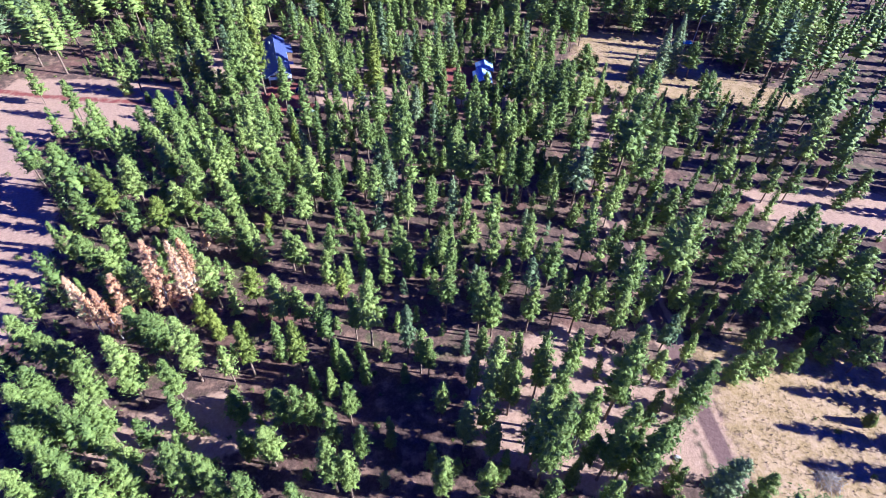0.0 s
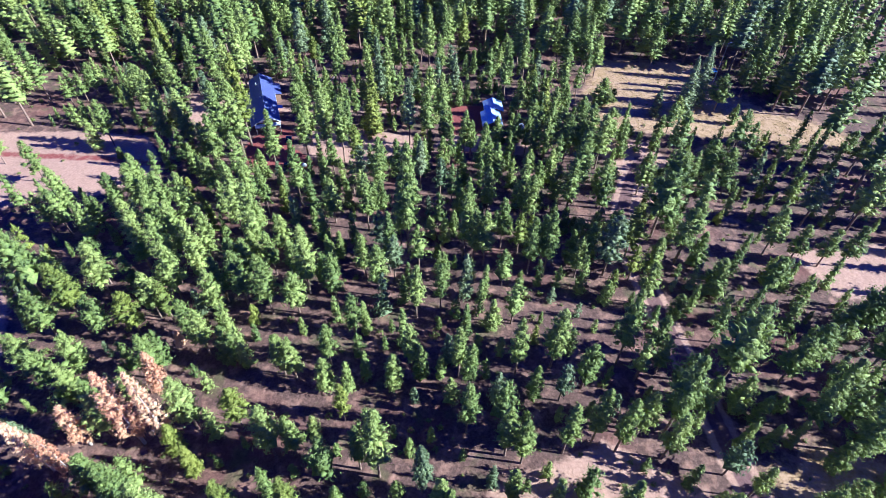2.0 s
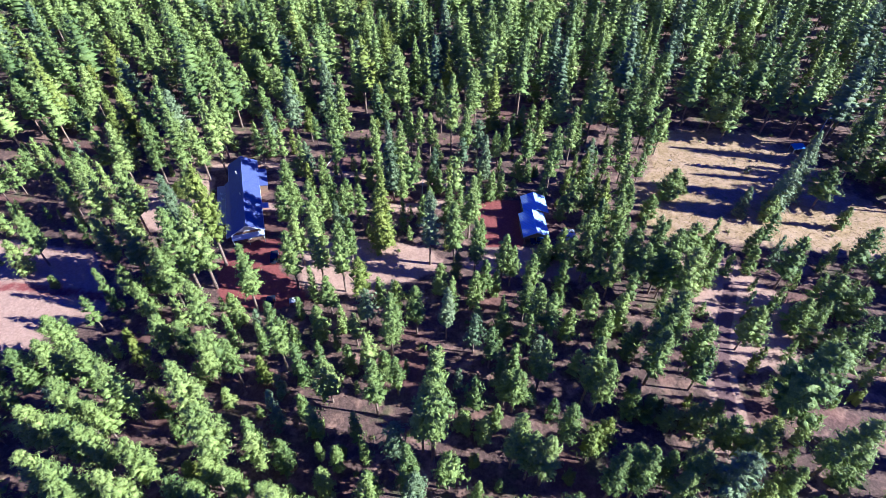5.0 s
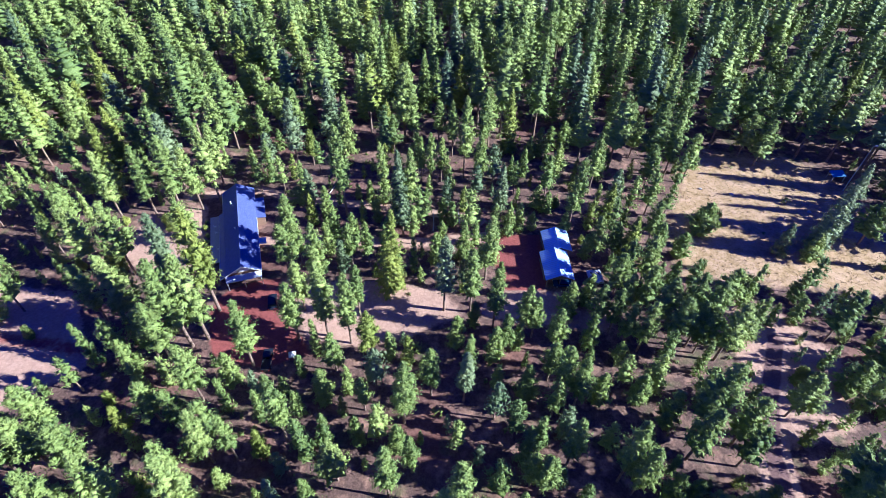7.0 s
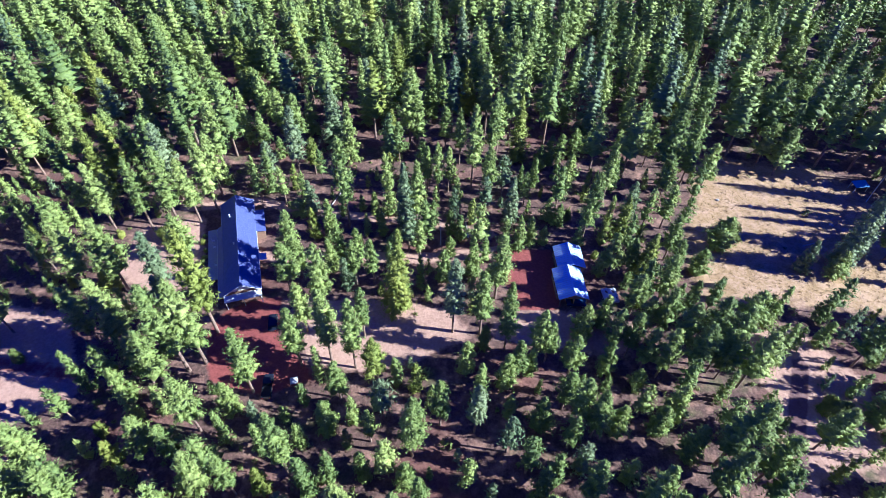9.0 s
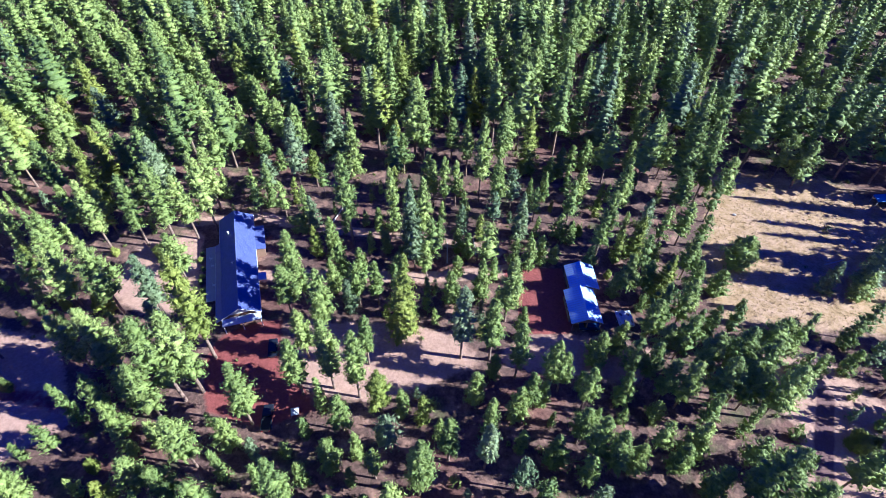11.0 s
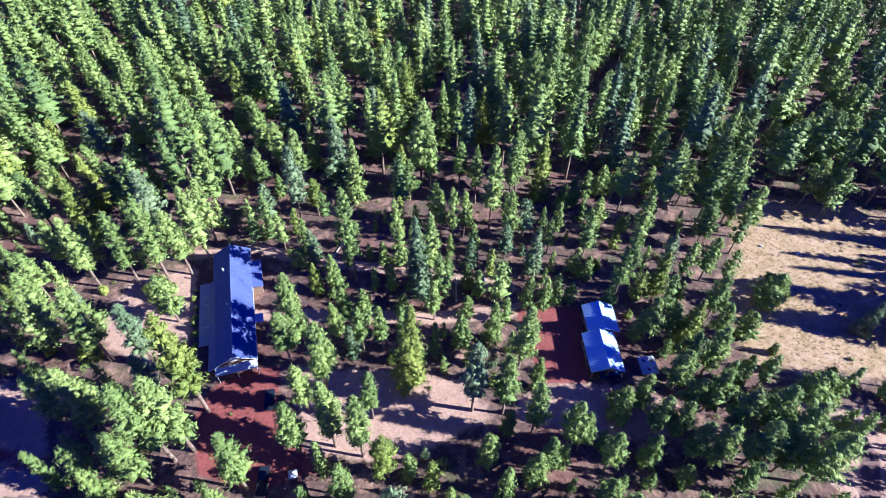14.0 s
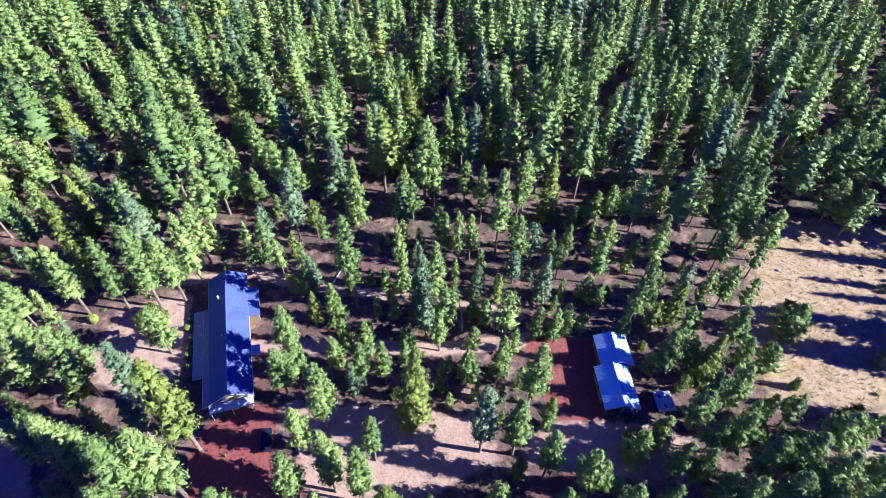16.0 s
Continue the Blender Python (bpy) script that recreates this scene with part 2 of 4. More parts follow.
def ground_z(px, py):
    return 0.16 * np.sin(px * 0.11 + 1.3 * np.sin(py * 0.05)) + 0.13 * np.sin(py * 0.15 + 0.7 + np.sin(px * 0.07)) - 0.35


def build_ground():
    far = np.array([20.0, 60, 160, 400, 900, 1800, 3200])
    fx, fy = np.arange(-236, 236.1, 1.6), np.arange(4, 424.1, 1.6)
    xs = np.concatenate([fx[0] - far[::-1], fx, fx[-1] + far])
    ys = np.concatenate([fy[0] - far[::-1], fy, fy[-1] + far])
    gx, gy = np.meshgrid(xs, ys)
    verts = np.stack([gx, gy, ground_z(gx, gy)], -1).reshape(-1, 3)
    nx, ny = len(xs), len(ys)
    i = (np.arange(ny - 1)[:, None] * nx + np.arange(nx - 1)).ravel()
    me = mesh_of("ground", verts, np.stack([i, i + 1, i + nx + 1, i + nx], -1), ground_material())
    px, py = verts[:, 0], verts[:, 1]
    cinder = np.maximum.reduce([0.6 * soft_edge(2.2 - away_from_line(px, py, WEST_ROAD), 2.0), soft_edge(inside_depth(px, py, DRIVE), 3.0), soft_edge(inside_depth(px, py, BARN_PAD), 2.0)])
    dirt = np.maximum.reduce([soft_edge(inside_depth(px, py, p), 5.0) for p in (YARD, BARN_YARD, HOUSE_YARD, WEST_CLEARING, EAST_STRIPS, EAST_PATCH, SOUTH_BARE, PINE_BARE)] + [soft_edge(w - away_from_line(px, py, p), 2.5) for p, w in ((NORTH_PATH, 1.6), (CROSS_PATH, 1.8), (TRACK, 3.2))])
    grass = np.maximum.reduce([soft_edge(inside_depth(px, py, p), 14.0) for p in (MEADOW, NORTH_MEADOW)])
    rut = soft_edge(1.7 - away_from_line(px, py, TRACK), 1.6)
    for name, values in (("rut", rut), ("cinder", cinder), ("dirt", dirt), ("grass", grass)):
        me.attributes.new(name, "FLOAT", "POINT").data.foreach_set("value", values.astype(np.float32))
    me.polygons.foreach_set("use_smooth", np.ones(len(me.polygons), bool))
    return tagged(new("ground", me), "pinkish dry forest floor with needle litter, straw meadow and red cinder tracks", "ground", kind="structure")


build_ground()


# ---- trees ----
def tufts(rng, at, out, size, blades):
    """Sprays of needles: at each place, ragged blades that lie over one another and face outwards."""
    n = len(at)
    at, out, size = np.repeat(at, blades, 0), np.repeat(out, blades, 0), np.repeat(size, blades)[:, None]
    face = out + (0, 0, 0.12) + rng.normal(0, 0.33, (n * blades, 3))
    face /= np.linalg.norm(face, axis=1, keepdims=True) + 1e-6
    way = out * 0.5 + rng.normal(0, 0.9, (n * blades, 3))
    way -= face * (way * face).sum(1, keepdims=True)
    way /= np.linalg.norm(way, axis=1, keepdims=True) + 1e-6
    side = np.cross(face, way)
    long = size * rng.uniform(0.75, 1.3, (n * blades, 1))
    wide = size * rng.uniform(0.17, 0.30, (n * blades, 1))
    root = at - way * long * 0.3 + face * size * rng.normal(0, 0.22, (n * blades, 1))
    v = np.stack([root - side * wide, root + side * wide, root + way * long * 1.45], 1)[:, [0, 2, 1]].reshape(-1, 3)
    return v, np.arange(len(v)).reshape(-1, 3)


def prism(a, b, r0, r1, sides):
    a, b = np.asarray(a, float), np.asarray(b, float)
    w = (b - a) / (np.linalg.norm(b - a) + 1e-9)
    u = np.cross(w, (0.3, 1, 0.2))
    u /= np.linalg.norm(u)
    s = np.cross(w, u)
    k = np.arange(sides) * 2 * np.pi / sides
    ring = np.cos(k)[:, None] * u + np.sin(k)[:, None] * s
    v = np.concatenate([a + ring * r0, b + ring * r1])
    i = np.arange(sides)
    j = (i + 1) % sides
    return v, np.concatenate([np.stack([i, j, j + sides], -1), np.stack([i, j + sides, i + sides], -1)])


def gather(pieces):
    vs, fs, n = [], [], 0
    for v, f in pieces:
        vs.append(v)
        fs.append(f + n)
        n += len(v)
    return np.concatenate(vs), np.concatenate(fs)


# an eight-sided lump of radius one
LUMP = (np.array([(1.0, 0, 0), (-1, 0, 0), (0, 1, 0), (0, -1, 0), (0, 0, 1), (0, 0, -1)]), np.array([(0, 2, 4), (2, 1, 4), (1, 3, 4), (3, 0, 4), (2, 0, 5), (1, 2, 5), (3, 1, 5), (0, 3, 5)]))


def boughs(rng, at, way, size):
    """Close masses of needles: uneven lumps at each place, drawn out along the limb."""
    n = len(at)
    side = np.cross(way, (0, 0, 1.0)) + (1e-4, 0, 0)
    side /= np.linalg.norm(side, axis=1, keepdims=True)
    up = np.cross(side, way)
    local = LUMP[0][None] * rng.uniform(0.6, 1.2, (n, 6, 1)) * size[:, None, :]
    v = at[:, None] + local[..., :1] * way[:, None] + local[..., 1:2] * side[:, None] + local[..., 2:] * up[:, None]
    f = LUMP[1][None] + 6 * np.arange(n)[:, None, None]
    return v.reshape(-1, 3), f.reshape(-1, 3)


def tree_form(seed, kind, h, r, detail=1.0, blades=2):
    """Trunk with limbs, and crown, as two lots of triangles. h: height; r: the crown's widest radius."""
    rng = np.random.default_rng(seed)
    low = {"pine": 0.34, "young": 0.07, "fir": 0.05, "dead": 0.2}[kind]
    z0, crown = h * low, h * (1 - low)
    lean = rng.normal(0, 0.012 * h, 2)

    def stem(z):
        z = np.asarray(z, float)
        return np.stack([lean[0] * (z / h) ** 2, lean[1] * (z / h) ** 2, z], -1)

    rt = 0.011 * h + 0.05
    wood = [prism(stem(-0.5), stem(h * 0.35), rt * 1.15, rt * 0.8, 7), prism(stem(h * 0.35), stem(h * 0.7), rt * 0.8, rt * 0.45, 6), prism(stem(h * 0.7), stem(h * 0.98), rt * 0.45, 0.02, 5)]
    # limbs stand in loose whorls; here and there a side of the crown is thin
    count = int((crown * (5.4 if kind == "fir" else 4.2) + 16) * (0.3 + 0.7 * detail))
    k = np.arange(count)
    u = ((k + rng.uniform(0, 1, count)) / count) ** 1.12
    a = k * 2.4 + rng.normal(0, 0.45, count)
    if kind == "fir":
        prof = (1 - u) ** 0.8 * (0.85 + 0.15 * np.minimum(1, u / 0.1))
        tilt = rng.normal(-0.25 + 0.7 * u, 0.12)
    else:
        prof = (1 - u) ** (0.60 if kind == "pine" else 0.66) * (0.62 + 0.38 * np.minimum(1, u / 0.22))
        tilt = rng.normal(-0.12 + 0.85 * u, 0.2)
    thin = rng.uniform(0, 6.28)
    reach = r * prof * rng.uniform(0.62, 1.18, count) * (1 - 0.25 * np.maximum(0, np.cos(a - thin))) + 0.25
    way = np.stack([np.cos(a) * np.cos(tilt), np.sin(a) * np.cos(tilt), np.sin(tilt)], -1)
    root = stem(z0 + crown * u * 0.97)
    for j in range(0, count, 3 if detail == 1 else 9):
        if reach[j] > 0.9:
            wood.append(prism(root[j], root[j] + way[j] * reach[j] * 0.9, 0.05 + 0.006 * reach[j], 0.012, 3))
    if kind == "dead":
        long = np.stack([reach * 0.42, reach * 0.22 + 0.2, reach * 0.14 + 0.2], -1)
    else:
        grow = (0.3 + 0.7 * detail) ** -0.35
        long = np.stack([reach * 0.44, (reach * 0.25 + 0.22) * grow, (reach * 0.15 + 0.24) * grow], -1)
    mid = root + way * (reach * 0.60)[:, None]
    leaf = [boughs(rng, mid, way, long * (0.7 if detail == 1 else 0.52))]
    # sprays along the boughs break up their outline
    n = int(count * (17 if detail == 1 else 14 if detail > 0.1 else 2))
    j = rng.integers(0, count, n)
    d = rng.normal(0, 1, (n, 3)) + (0.55, 0, 0.35)
    d /= np.linalg.norm(d, axis=1, keepdims=True)
    side = np.cross(way[j], (0, 0, 1.0)) + (1e-4, 0, 0)
    side /= np.linalg.norm(side, axis=1, keepdims=True)
    up = np.cross(side, way[j])
    off = d * long[j] * rng.uniform(0.55, 1.25, (n, 1))
    p = mid[j] + off[:, :1] * way[j] + off[:, 1:2] * side + off[:, 2:] * up
    o = d[:, :1] * way[j] + d[:, 1:2] * side + d[:, 2:] * up
    leaf.append(tufts(rng, p, o, rng.uniform(0.24, 0.46, n) * (0.8 + 0.014 * h) * detail ** -0.2, blades if detail == 1 else 1))
    top = stem(h * np.linspace(0.9, 1.0, 5)) + rng.normal(0, 0.06, (5, 3))
    leaf.append(tufts(rng, top, np.tile((0.0, 0.0, 1.0), (5, 1)), np.linspace(0.5, 0.3, 5), 2))
    # the close inner crown round the stem
    if kind != "dead":
        n = max(3, int(crown / 1.5))
        q = np.linspace(0.03, 0.93, n)
        wide = r * 0.55 * (1 - q) ** 0.65 + 0.16
        lie = np.tile((1.0, 0.0, 0.0), (n, 1))
        leaf.append(boughs(rng, stem(z0 + crown * q), lie, np.stack([wide, wide, np.full(n, crown / n * 0.75)], -1)))
    return gather(wood), gather(leaf)


def bush_form(seed, h, r, count, blades=4):
    rng = np.random.default_rng(seed)
    d = rng.normal(0, 1, (count, 3))
    d[:, 2] = np.abs(d[:, 2]) + 0.05
    d /= np.linalg.norm(d, axis=1, keepdims=True)
    lump = 0.72 + 0.28 * np.sin(3 * np.arctan2(d[:, 1], d[:, 0]) + seed) * np.sin(4 * d[:, 2] + seed)
    p = d * (r, r, h) * (lump * rng.uniform(0.55, 1.0, count) ** 0.5)[:, None]
    leaf = tufts(rng, p + (0, 0, 0.1), d, rng.uniform(0.30, 0.46, count), blades)
    wood = gather([prism((0, 0, -0.3), d[k] * (r, r, h) * 0.7, 0.06, 0.015, 3) for k in range(7)])
    return wood, leaf


PROTOS = {}


def proto(kind, tone, h, r):
    """The nearest of a small set of built trees: by kind, height class and slenderness."""
    hs = (6.0, 9.0, 12.5, 16.5, 22.0) if kind in ("pine", "young", "dead") else (4.5, 8.0, 12.5, 18.0, 25.0)
    hc = min(hs, key=lambda v: abs(math.log(v / h)))
    qs = (0.18, 0.23, 0.30, 0.38)
    q = min(qs, key=lambda v: abs(math.log(v * h / r)))
    variant = len(PROTOS) % 2 if hc < 9 else int(h * 10) % 2
    key = (kind, tone, hc, q, variant)
    if key not in PROTOS:
        seed = sum(ord(c) * 7 for c in kind) + ord(tone[0]) + int(hc * 10) + int(q * 1000) + 31 * variant
        wood, leaf = tree_form(seed, kind, hc, q * hc)
        PROTOS[key] = (mesh_of("trunk", *wood, BARK if kind != "dead" else DEAD_WOOD), mesh_of("crown", *leaf, NEEDLES["dead" if kind == "dead" else tone]))
    return PROTOS[key], hc, q * hc


WORDS = {"n": "green", "g": "yellow-green", "s": "blue-green"}
TAKEN = []


def stand_tree(x, y, h, r, kind="pine", tone="n"):
    if kind == "pine" and h < 12:
        kind = "young"
    r *= {"fir": 1.4, "dead": 0.95, "young": 1.22}.get(kind, 1.26 - 0.08 * min(3.5, max(0, r - 2)))
    (trunk, crown), hc, rc = proto(kind, tone, h, r)
    z = float(ground_z(x, y))
    young = kind == "young" or (kind == "pine" and h < 13)
    name = {"fir": "fir_tree", "dead": "dead_pine"}.get(kind, "young_pine" if young else "pine_tree")
    if kind == "dead":
        label, category = "dead pine with dry orange needles on bare twigs", "dead tree"
    elif kind == "fir":
        label, category = f"slender {WORDS[tone]} fir with a pointed crown reaching low", "fir"
    elif young:
        label, category = f"young {WORDS[tone]} pine with a loose crown on dry ground", "young pine"
    else:
        label, category = f"{'tall' if h > 19 else 'mature'} {WORDS[tone]} pine with a lumpy crown above a bare trunk", "pine"
    turn = random.uniform(0, 360)
    m = pose(x, y, z, 0, 0, turn) @ Matrix.Diagonal((r / rc, r / rc, h / hc, 1))
    ob = thing(name, m, label, category, "trees of the pine forest")
    for part_name, me in (("trunk", trunk), ("crown", crown)):
        new(part_name, me).parent = ob
    TAKEN.append((x, y, r))


def stand_bush(x, y, h, r, tone="n"):
    key = ("bush", tone, r > 1.6)
    if key not in PROTOS:
        wood, leaf = bush_form(11 + ord(tone), 2.0, 2.0 if r > 1.6 else 1.1, 620 if r > 1.6 else 200)
        PROTOS[key] = (mesh_of("stems", *wood, BARK), mesh_of("leaves", *leaf, BUSH_LEAF if tone == "n" else NEEDLES["g"]))
    k = r / (2.0 if r > 1.6 else 1.1)
    m = pose(x, y, float(ground_z(x, y)), 0, 0, random.uniform(0, 360)) @ Matrix.Diagonal((k, k, h / 2.0, 1))
    ob = thing("shrub", m, f"{'dark green' if tone == 'n' else 'bright yellow-green'} rounded shrub growing on dry ground", "shrub", "shrubs in the clearings")
    for part_name, me in zip(("stems", "leaves"), PROTOS[key]):
        new(part_name, me).parent = ob
    TAKEN.append((x, y, r))


# bush, middle
for x, y, h, r in ((-73.7, 159.5, 4.5, 1.3), (77.5, 139.7, 4.5, 1.3), (-94.9, 196, 4.5, 1.3), (-87.8, 196.3, 4.5, 1.8), (-90.5, 212.5, 2.8, 1.2), (29.3, 203, 2.9, 1.1),):
    stand_bush(x, y, h, r, "g")
# bush, south
for x, y, h, r in ((-39.2, 59, 4.5, 1.3), (-32.3, 60, 4.5, 1.3), (78.9, 67.7, 4.5, 1.3), (85, 74.2, 4.5, 1.3), (85.4, 53.2, 4.5, 1.3), (-24.8, 132.1, 4.5, 1.3), (-0.4, 129.5, 4.5, 1.3), (16.3, 125.9, 4.5, 1.3), (37.1, 139.4, 4.4, 1.3), (88.4, 154.3, 4.5, 1.3), (-97.1, 175.7, 4.5, 1.3), (21.9, 182.1, 4.5, 2.7), (45.5, 181.6, 4.5, 1.3), (53.6, 180.7, 4.5, 3.6), (54.6, 189.1, 4.5, 1.3), (57.9, 193.2, 3.7, 1.1), (60.5, 184.2, 4.5, 1.3), (65.5, 185.3, 4.5, 3.2), (66.7, 160.3, 4.5, 3.3), (-77.9, 212.4, 4.5, 3.9), (-26.7, 223.2, 4.5, 1.3), (-21, 207.2, 4.5, 1.3), (-20.3, 212.1, 2.8, 1.2), (25.2, 217.6, 4.5, 1.3),):
    stand_bush(x, y, h, r, "n")
# bush, north
for x, y, h, r in ((56.2, 201.5, 4.5, 1.5), (66.5, 210.7, 4.5, 4.1),):
    stand_bush(x, y, h, r, "n")
# dead, south
for x, y, h, r in ((-71.7, 76.8, 18.6, 2.7), (-66.7, 75.2, 16.5, 2.1), (-67.1, 81.4, 13.9, 2.8), (-57.3, 81.3, 23.6, 4.0), (-56.9, 103.1, 5.8, 1.5), (-56.4, 91.6, 14.8, 2.9), (-52.4, 81.3, 23.6, 3.0),):
    stand_tree(x, y, h, r, "dead", "n")
# fir, north
for x, y, h, r in ((-19.5, 187.6, 25.5, 3.1), (38.7, 195.6, 16.3, 3.1), (-100.2, 229.8, 22.7, 3.6), (37.1, 210.1, 13.7, 2.3), (-115.9, 271.4, 22.4, 4.5), (-103, 242.4, 18, 3.6), (-22.3, 247.9, 16.2, 3.0), (-21, 279.1, 25.5, 3.5), (1.5, 271.3, 19.5, 3.7), (14.9, 243.3, 23.7, 2.8), (99.7, 267.6, 13.2, 2.4), (-74.1, 286.3, 21.1, 4.2), (-20.3, 288.1, 20.6, 4.4), (104.8, 280.3, 9, 3.1), (-58.8, 332.2, 15.2, 3.3),):
    stand_tree(x, y, h, r, "fir", "g")
# fir, north
for x, y, h, r in ((-1.9, 197.8, 13.1, 2.0), (-37, 211.5, 12.6, 2.2), (2.9, 212, 5.5, 0.8), (-88.7, 246, 14.2, 2.1), (-48.1, 259.8, 17.1, 2.3), (-34.9, 245.2, 20.3, 2.6), (-11, 270.1, 22.6, 2.7), (-7, 278.7, 14, 2.8), (-17.3, 315.2, 27, 6.8), (-7.6, 339.8, 10.5, 3.1),):
    stand_tree(x, y, h, r, "fir", "n")
# fir, north
for x, y, h, r in ((-17.8, 212.7, 23.2, 2.8), (9.7, 217.1, 15.3, 2.3), (-40.3, 253.5, 21.6, 4.0), (0.9, 288.4, 29.3, 3.6),):
    stand_tree(x, y, h, r, "fir", "s")
# pine, south
for x, y, h, r in ((-50.2, 79.7, 9.6, 2.0), (-45.9, 75.1, 9.7, 1.6), (-36.6, 65.8, 17.5, 2.2), (-26.9, 65.7, 17.9, 2.1), (-81.7, 111.6, 18.2, 4.2), (-67.4, 107.3, 13.1, 4.0), (-42.2, 109.1, 6.3, 1.5), (-39.7, 83.7, 13.2, 2.6), (-20.3, 84.4, 12.4, 1.5), (-68.6, 154, 8, 2.1), (-49.7, 128.1, 7.4, 2.2), (-41.7, 148.4, 9.1, 1.7), (23.3, 132.2, 10.8, 2.5), (47.7, 127.1, 18, 5.3), (-85.4, 195, 8.4, 2.7), (-58.6, 182.4, 30.5, 4.6), (-23.4, 192.5, 4.4, 0.9), (-23.2, 169.2, 15.1, 3.2), (-44.8, 238.8, 12.5, 2.6), (-41.1, 211.6, 9.9, 2.2), (-119.7, 260.7, 16.3, 3.9), (-71.7, 279.7, 21.1, 4.6),):
    stand_tree(x, y, h, r, "pine", "g")
# pine, south
for x, y, h, r in ((-61.6, 38.6, 20, 2.7), (-52.3, 38.4, 20.1, 3.0), (-35.7, 39.8, 19.8, 2.4), (-34, 38.9, 16.1, 2.0), (-30.1, 38.8, 17.1, 2.4), (8, 39.9, 16, 1.9), (17.8, 36.9, 16.6, 2.0), (27.2, 36.7, 16.6, 2.0), (52.2, 37.1, 15.5, 2.3), (-84.1, 78.4, 14.7, 3.4), (-77, 66.9, 18.4, 3.2), (-71.5, 64.3, 16.9, 3.1), (-70.3, 56.9, 17.4, 3.0), (-69.5, 52.4, 19.5, 3.4), (-67, 62.9, 17, 2.6), (-64.2, 45.1, 18.7, 3.3), (-63.9, 50.2, 18.1, 3.4), (-62.1, 58, 17.3, 2.7), (-60, 72.3, 14.1, 3.1), (-58.4, 42.1, 19.3, 3.6), (-57.6, 48, 20.1, 3.7), (-57.4, 51.1, 18, 2.8), (-56, 59.7, 21.3, 3.4), (-54.8, 69.4, 16.8, 3.0),):
    stand_tree(x, y, h, r, "pine", "n")
# pine, south
for x, y, h, r in ((-51.5, 44.9, 15.1, 2.7), (-48.9, 41, 15.7, 3.0), (-48.5, 59.6, 14.7, 2.3), (-46.9, 64.6, 20.3, 3.0), (-39.5, 40.8, 21.4, 3.3), (-36.8, 56.4, 9.3, 2.7), (-33.5, 48.6, 10.8, 1.7), (-32.6, 78, 16.7, 3.1), (-28.8, 47, 13.9, 3.0), (-28.7, 78, 13.3, 2.2), (-27.4, 54, 14.2, 2.6), (-24.1, 52.8, 17.9, 2.1), (-21.8, 52.8, 15.3, 1.8), (-21.5, 56.2, 10.4, 1.3), (-20.1, 61, 10.1, 1.2), (-19.9, 67.6, 9.9, 1.4), (-17.9, 64.9, 10, 1.6), (-17.9, 49.4, 16.5, 2.0), (-17.3, 42.3, 21.2, 2.5), (-16.7, 74.8, 15.1, 1.9), (-15.9, 54.9, 15.1, 1.8), (-14.6, 41.3, 17.7, 2.1), (-13.7, 63.5, 11.9, 1.4), (-13.2, 73.3, 24.1, 2.9),):
    stand_tree(x, y, h, r, "pine", "n")
# pine, south
for x, y, h, r in ((-12.9, 47.2, 14, 1.7), (-8.1, 50.3, 10.8, 1.3), (-6, 64.1, 6.2, 0.9), (-2.7, 66.1, 15.4, 1.8), (-1.1, 64.7, 13.7, 1.6), (-0.8, 46, 10.1, 1.2), (0.6, 40, 17.9, 2.1), (1.3, 55.9, 12.3, 1.7), (5.1, 49, 17.6, 2.1), (7.1, 60.7, 13.9, 1.7), (9.3, 67.3, 13.7, 1.6), (9.7, 46.8, 15, 1.8), (9.8, 76.1, 16.9, 2.3), (10.3, 56.9, 24.3, 2.9), (11.6, 43.7, 11.4, 1.4), (12.6, 74.5, 15.3, 2.1), (14.2, 56.3, 18.7, 2.2), (16.8, 45.6, 28.9, 3.5), (17.8, 42.6, 31, 3.7), (19.8, 59.9, 18.4, 2.2), (20.6, 76, 17, 2.0), (20.6, 53.2, 23.2, 2.8), (23.6, 42.5, 11.5, 1.5), (25.4, 48.7, 22, 2.6),):
    stand_tree(x, y, h, r, "pine", "n")
# pine, south
for x, y, h, r in ((26.3, 77.5, 18.7, 2.2), (26.7, 45.4, 13.3, 1.7), (26.8, 62.7, 19.5, 2.3), (28.9, 43.4, 26.2, 3.1), (30.5, 75.9, 18.7, 2.2), (32.2, 43.3, 19.3, 2.3), (33.2, 40.3, 25.2, 3.0), (33.3, 55.1, 29.5, 3.5), (35.6, 79, 15.3, 2.6), (39, 74.3, 15.4, 2.3), (41, 79, 25.1, 3.5), (44.4, 62.8, 12.1, 2.2), (45.6, 53.2, 22.8, 3.4), (52, 66.8, 12, 1.4), (53.8, 75.7, 10, 1.3), (59, 75.6, 9, 1.3), (61.7, 63.2, 11.2, 2.6), (63.6, 75.6, 10, 1.2), (68.3, 64.9, 8.7, 2.7), (68.5, 78.8, 17.2, 3.2), (69.3, 71, 10.1, 2.2), (73.1, 72.4, 13.8, 3.4), (75.6, 73.9, 17.3, 4.0), (75.9, 66.2, 6.7, 2.2),):
    stand_tree(x, y, h, r, "pine", "n")
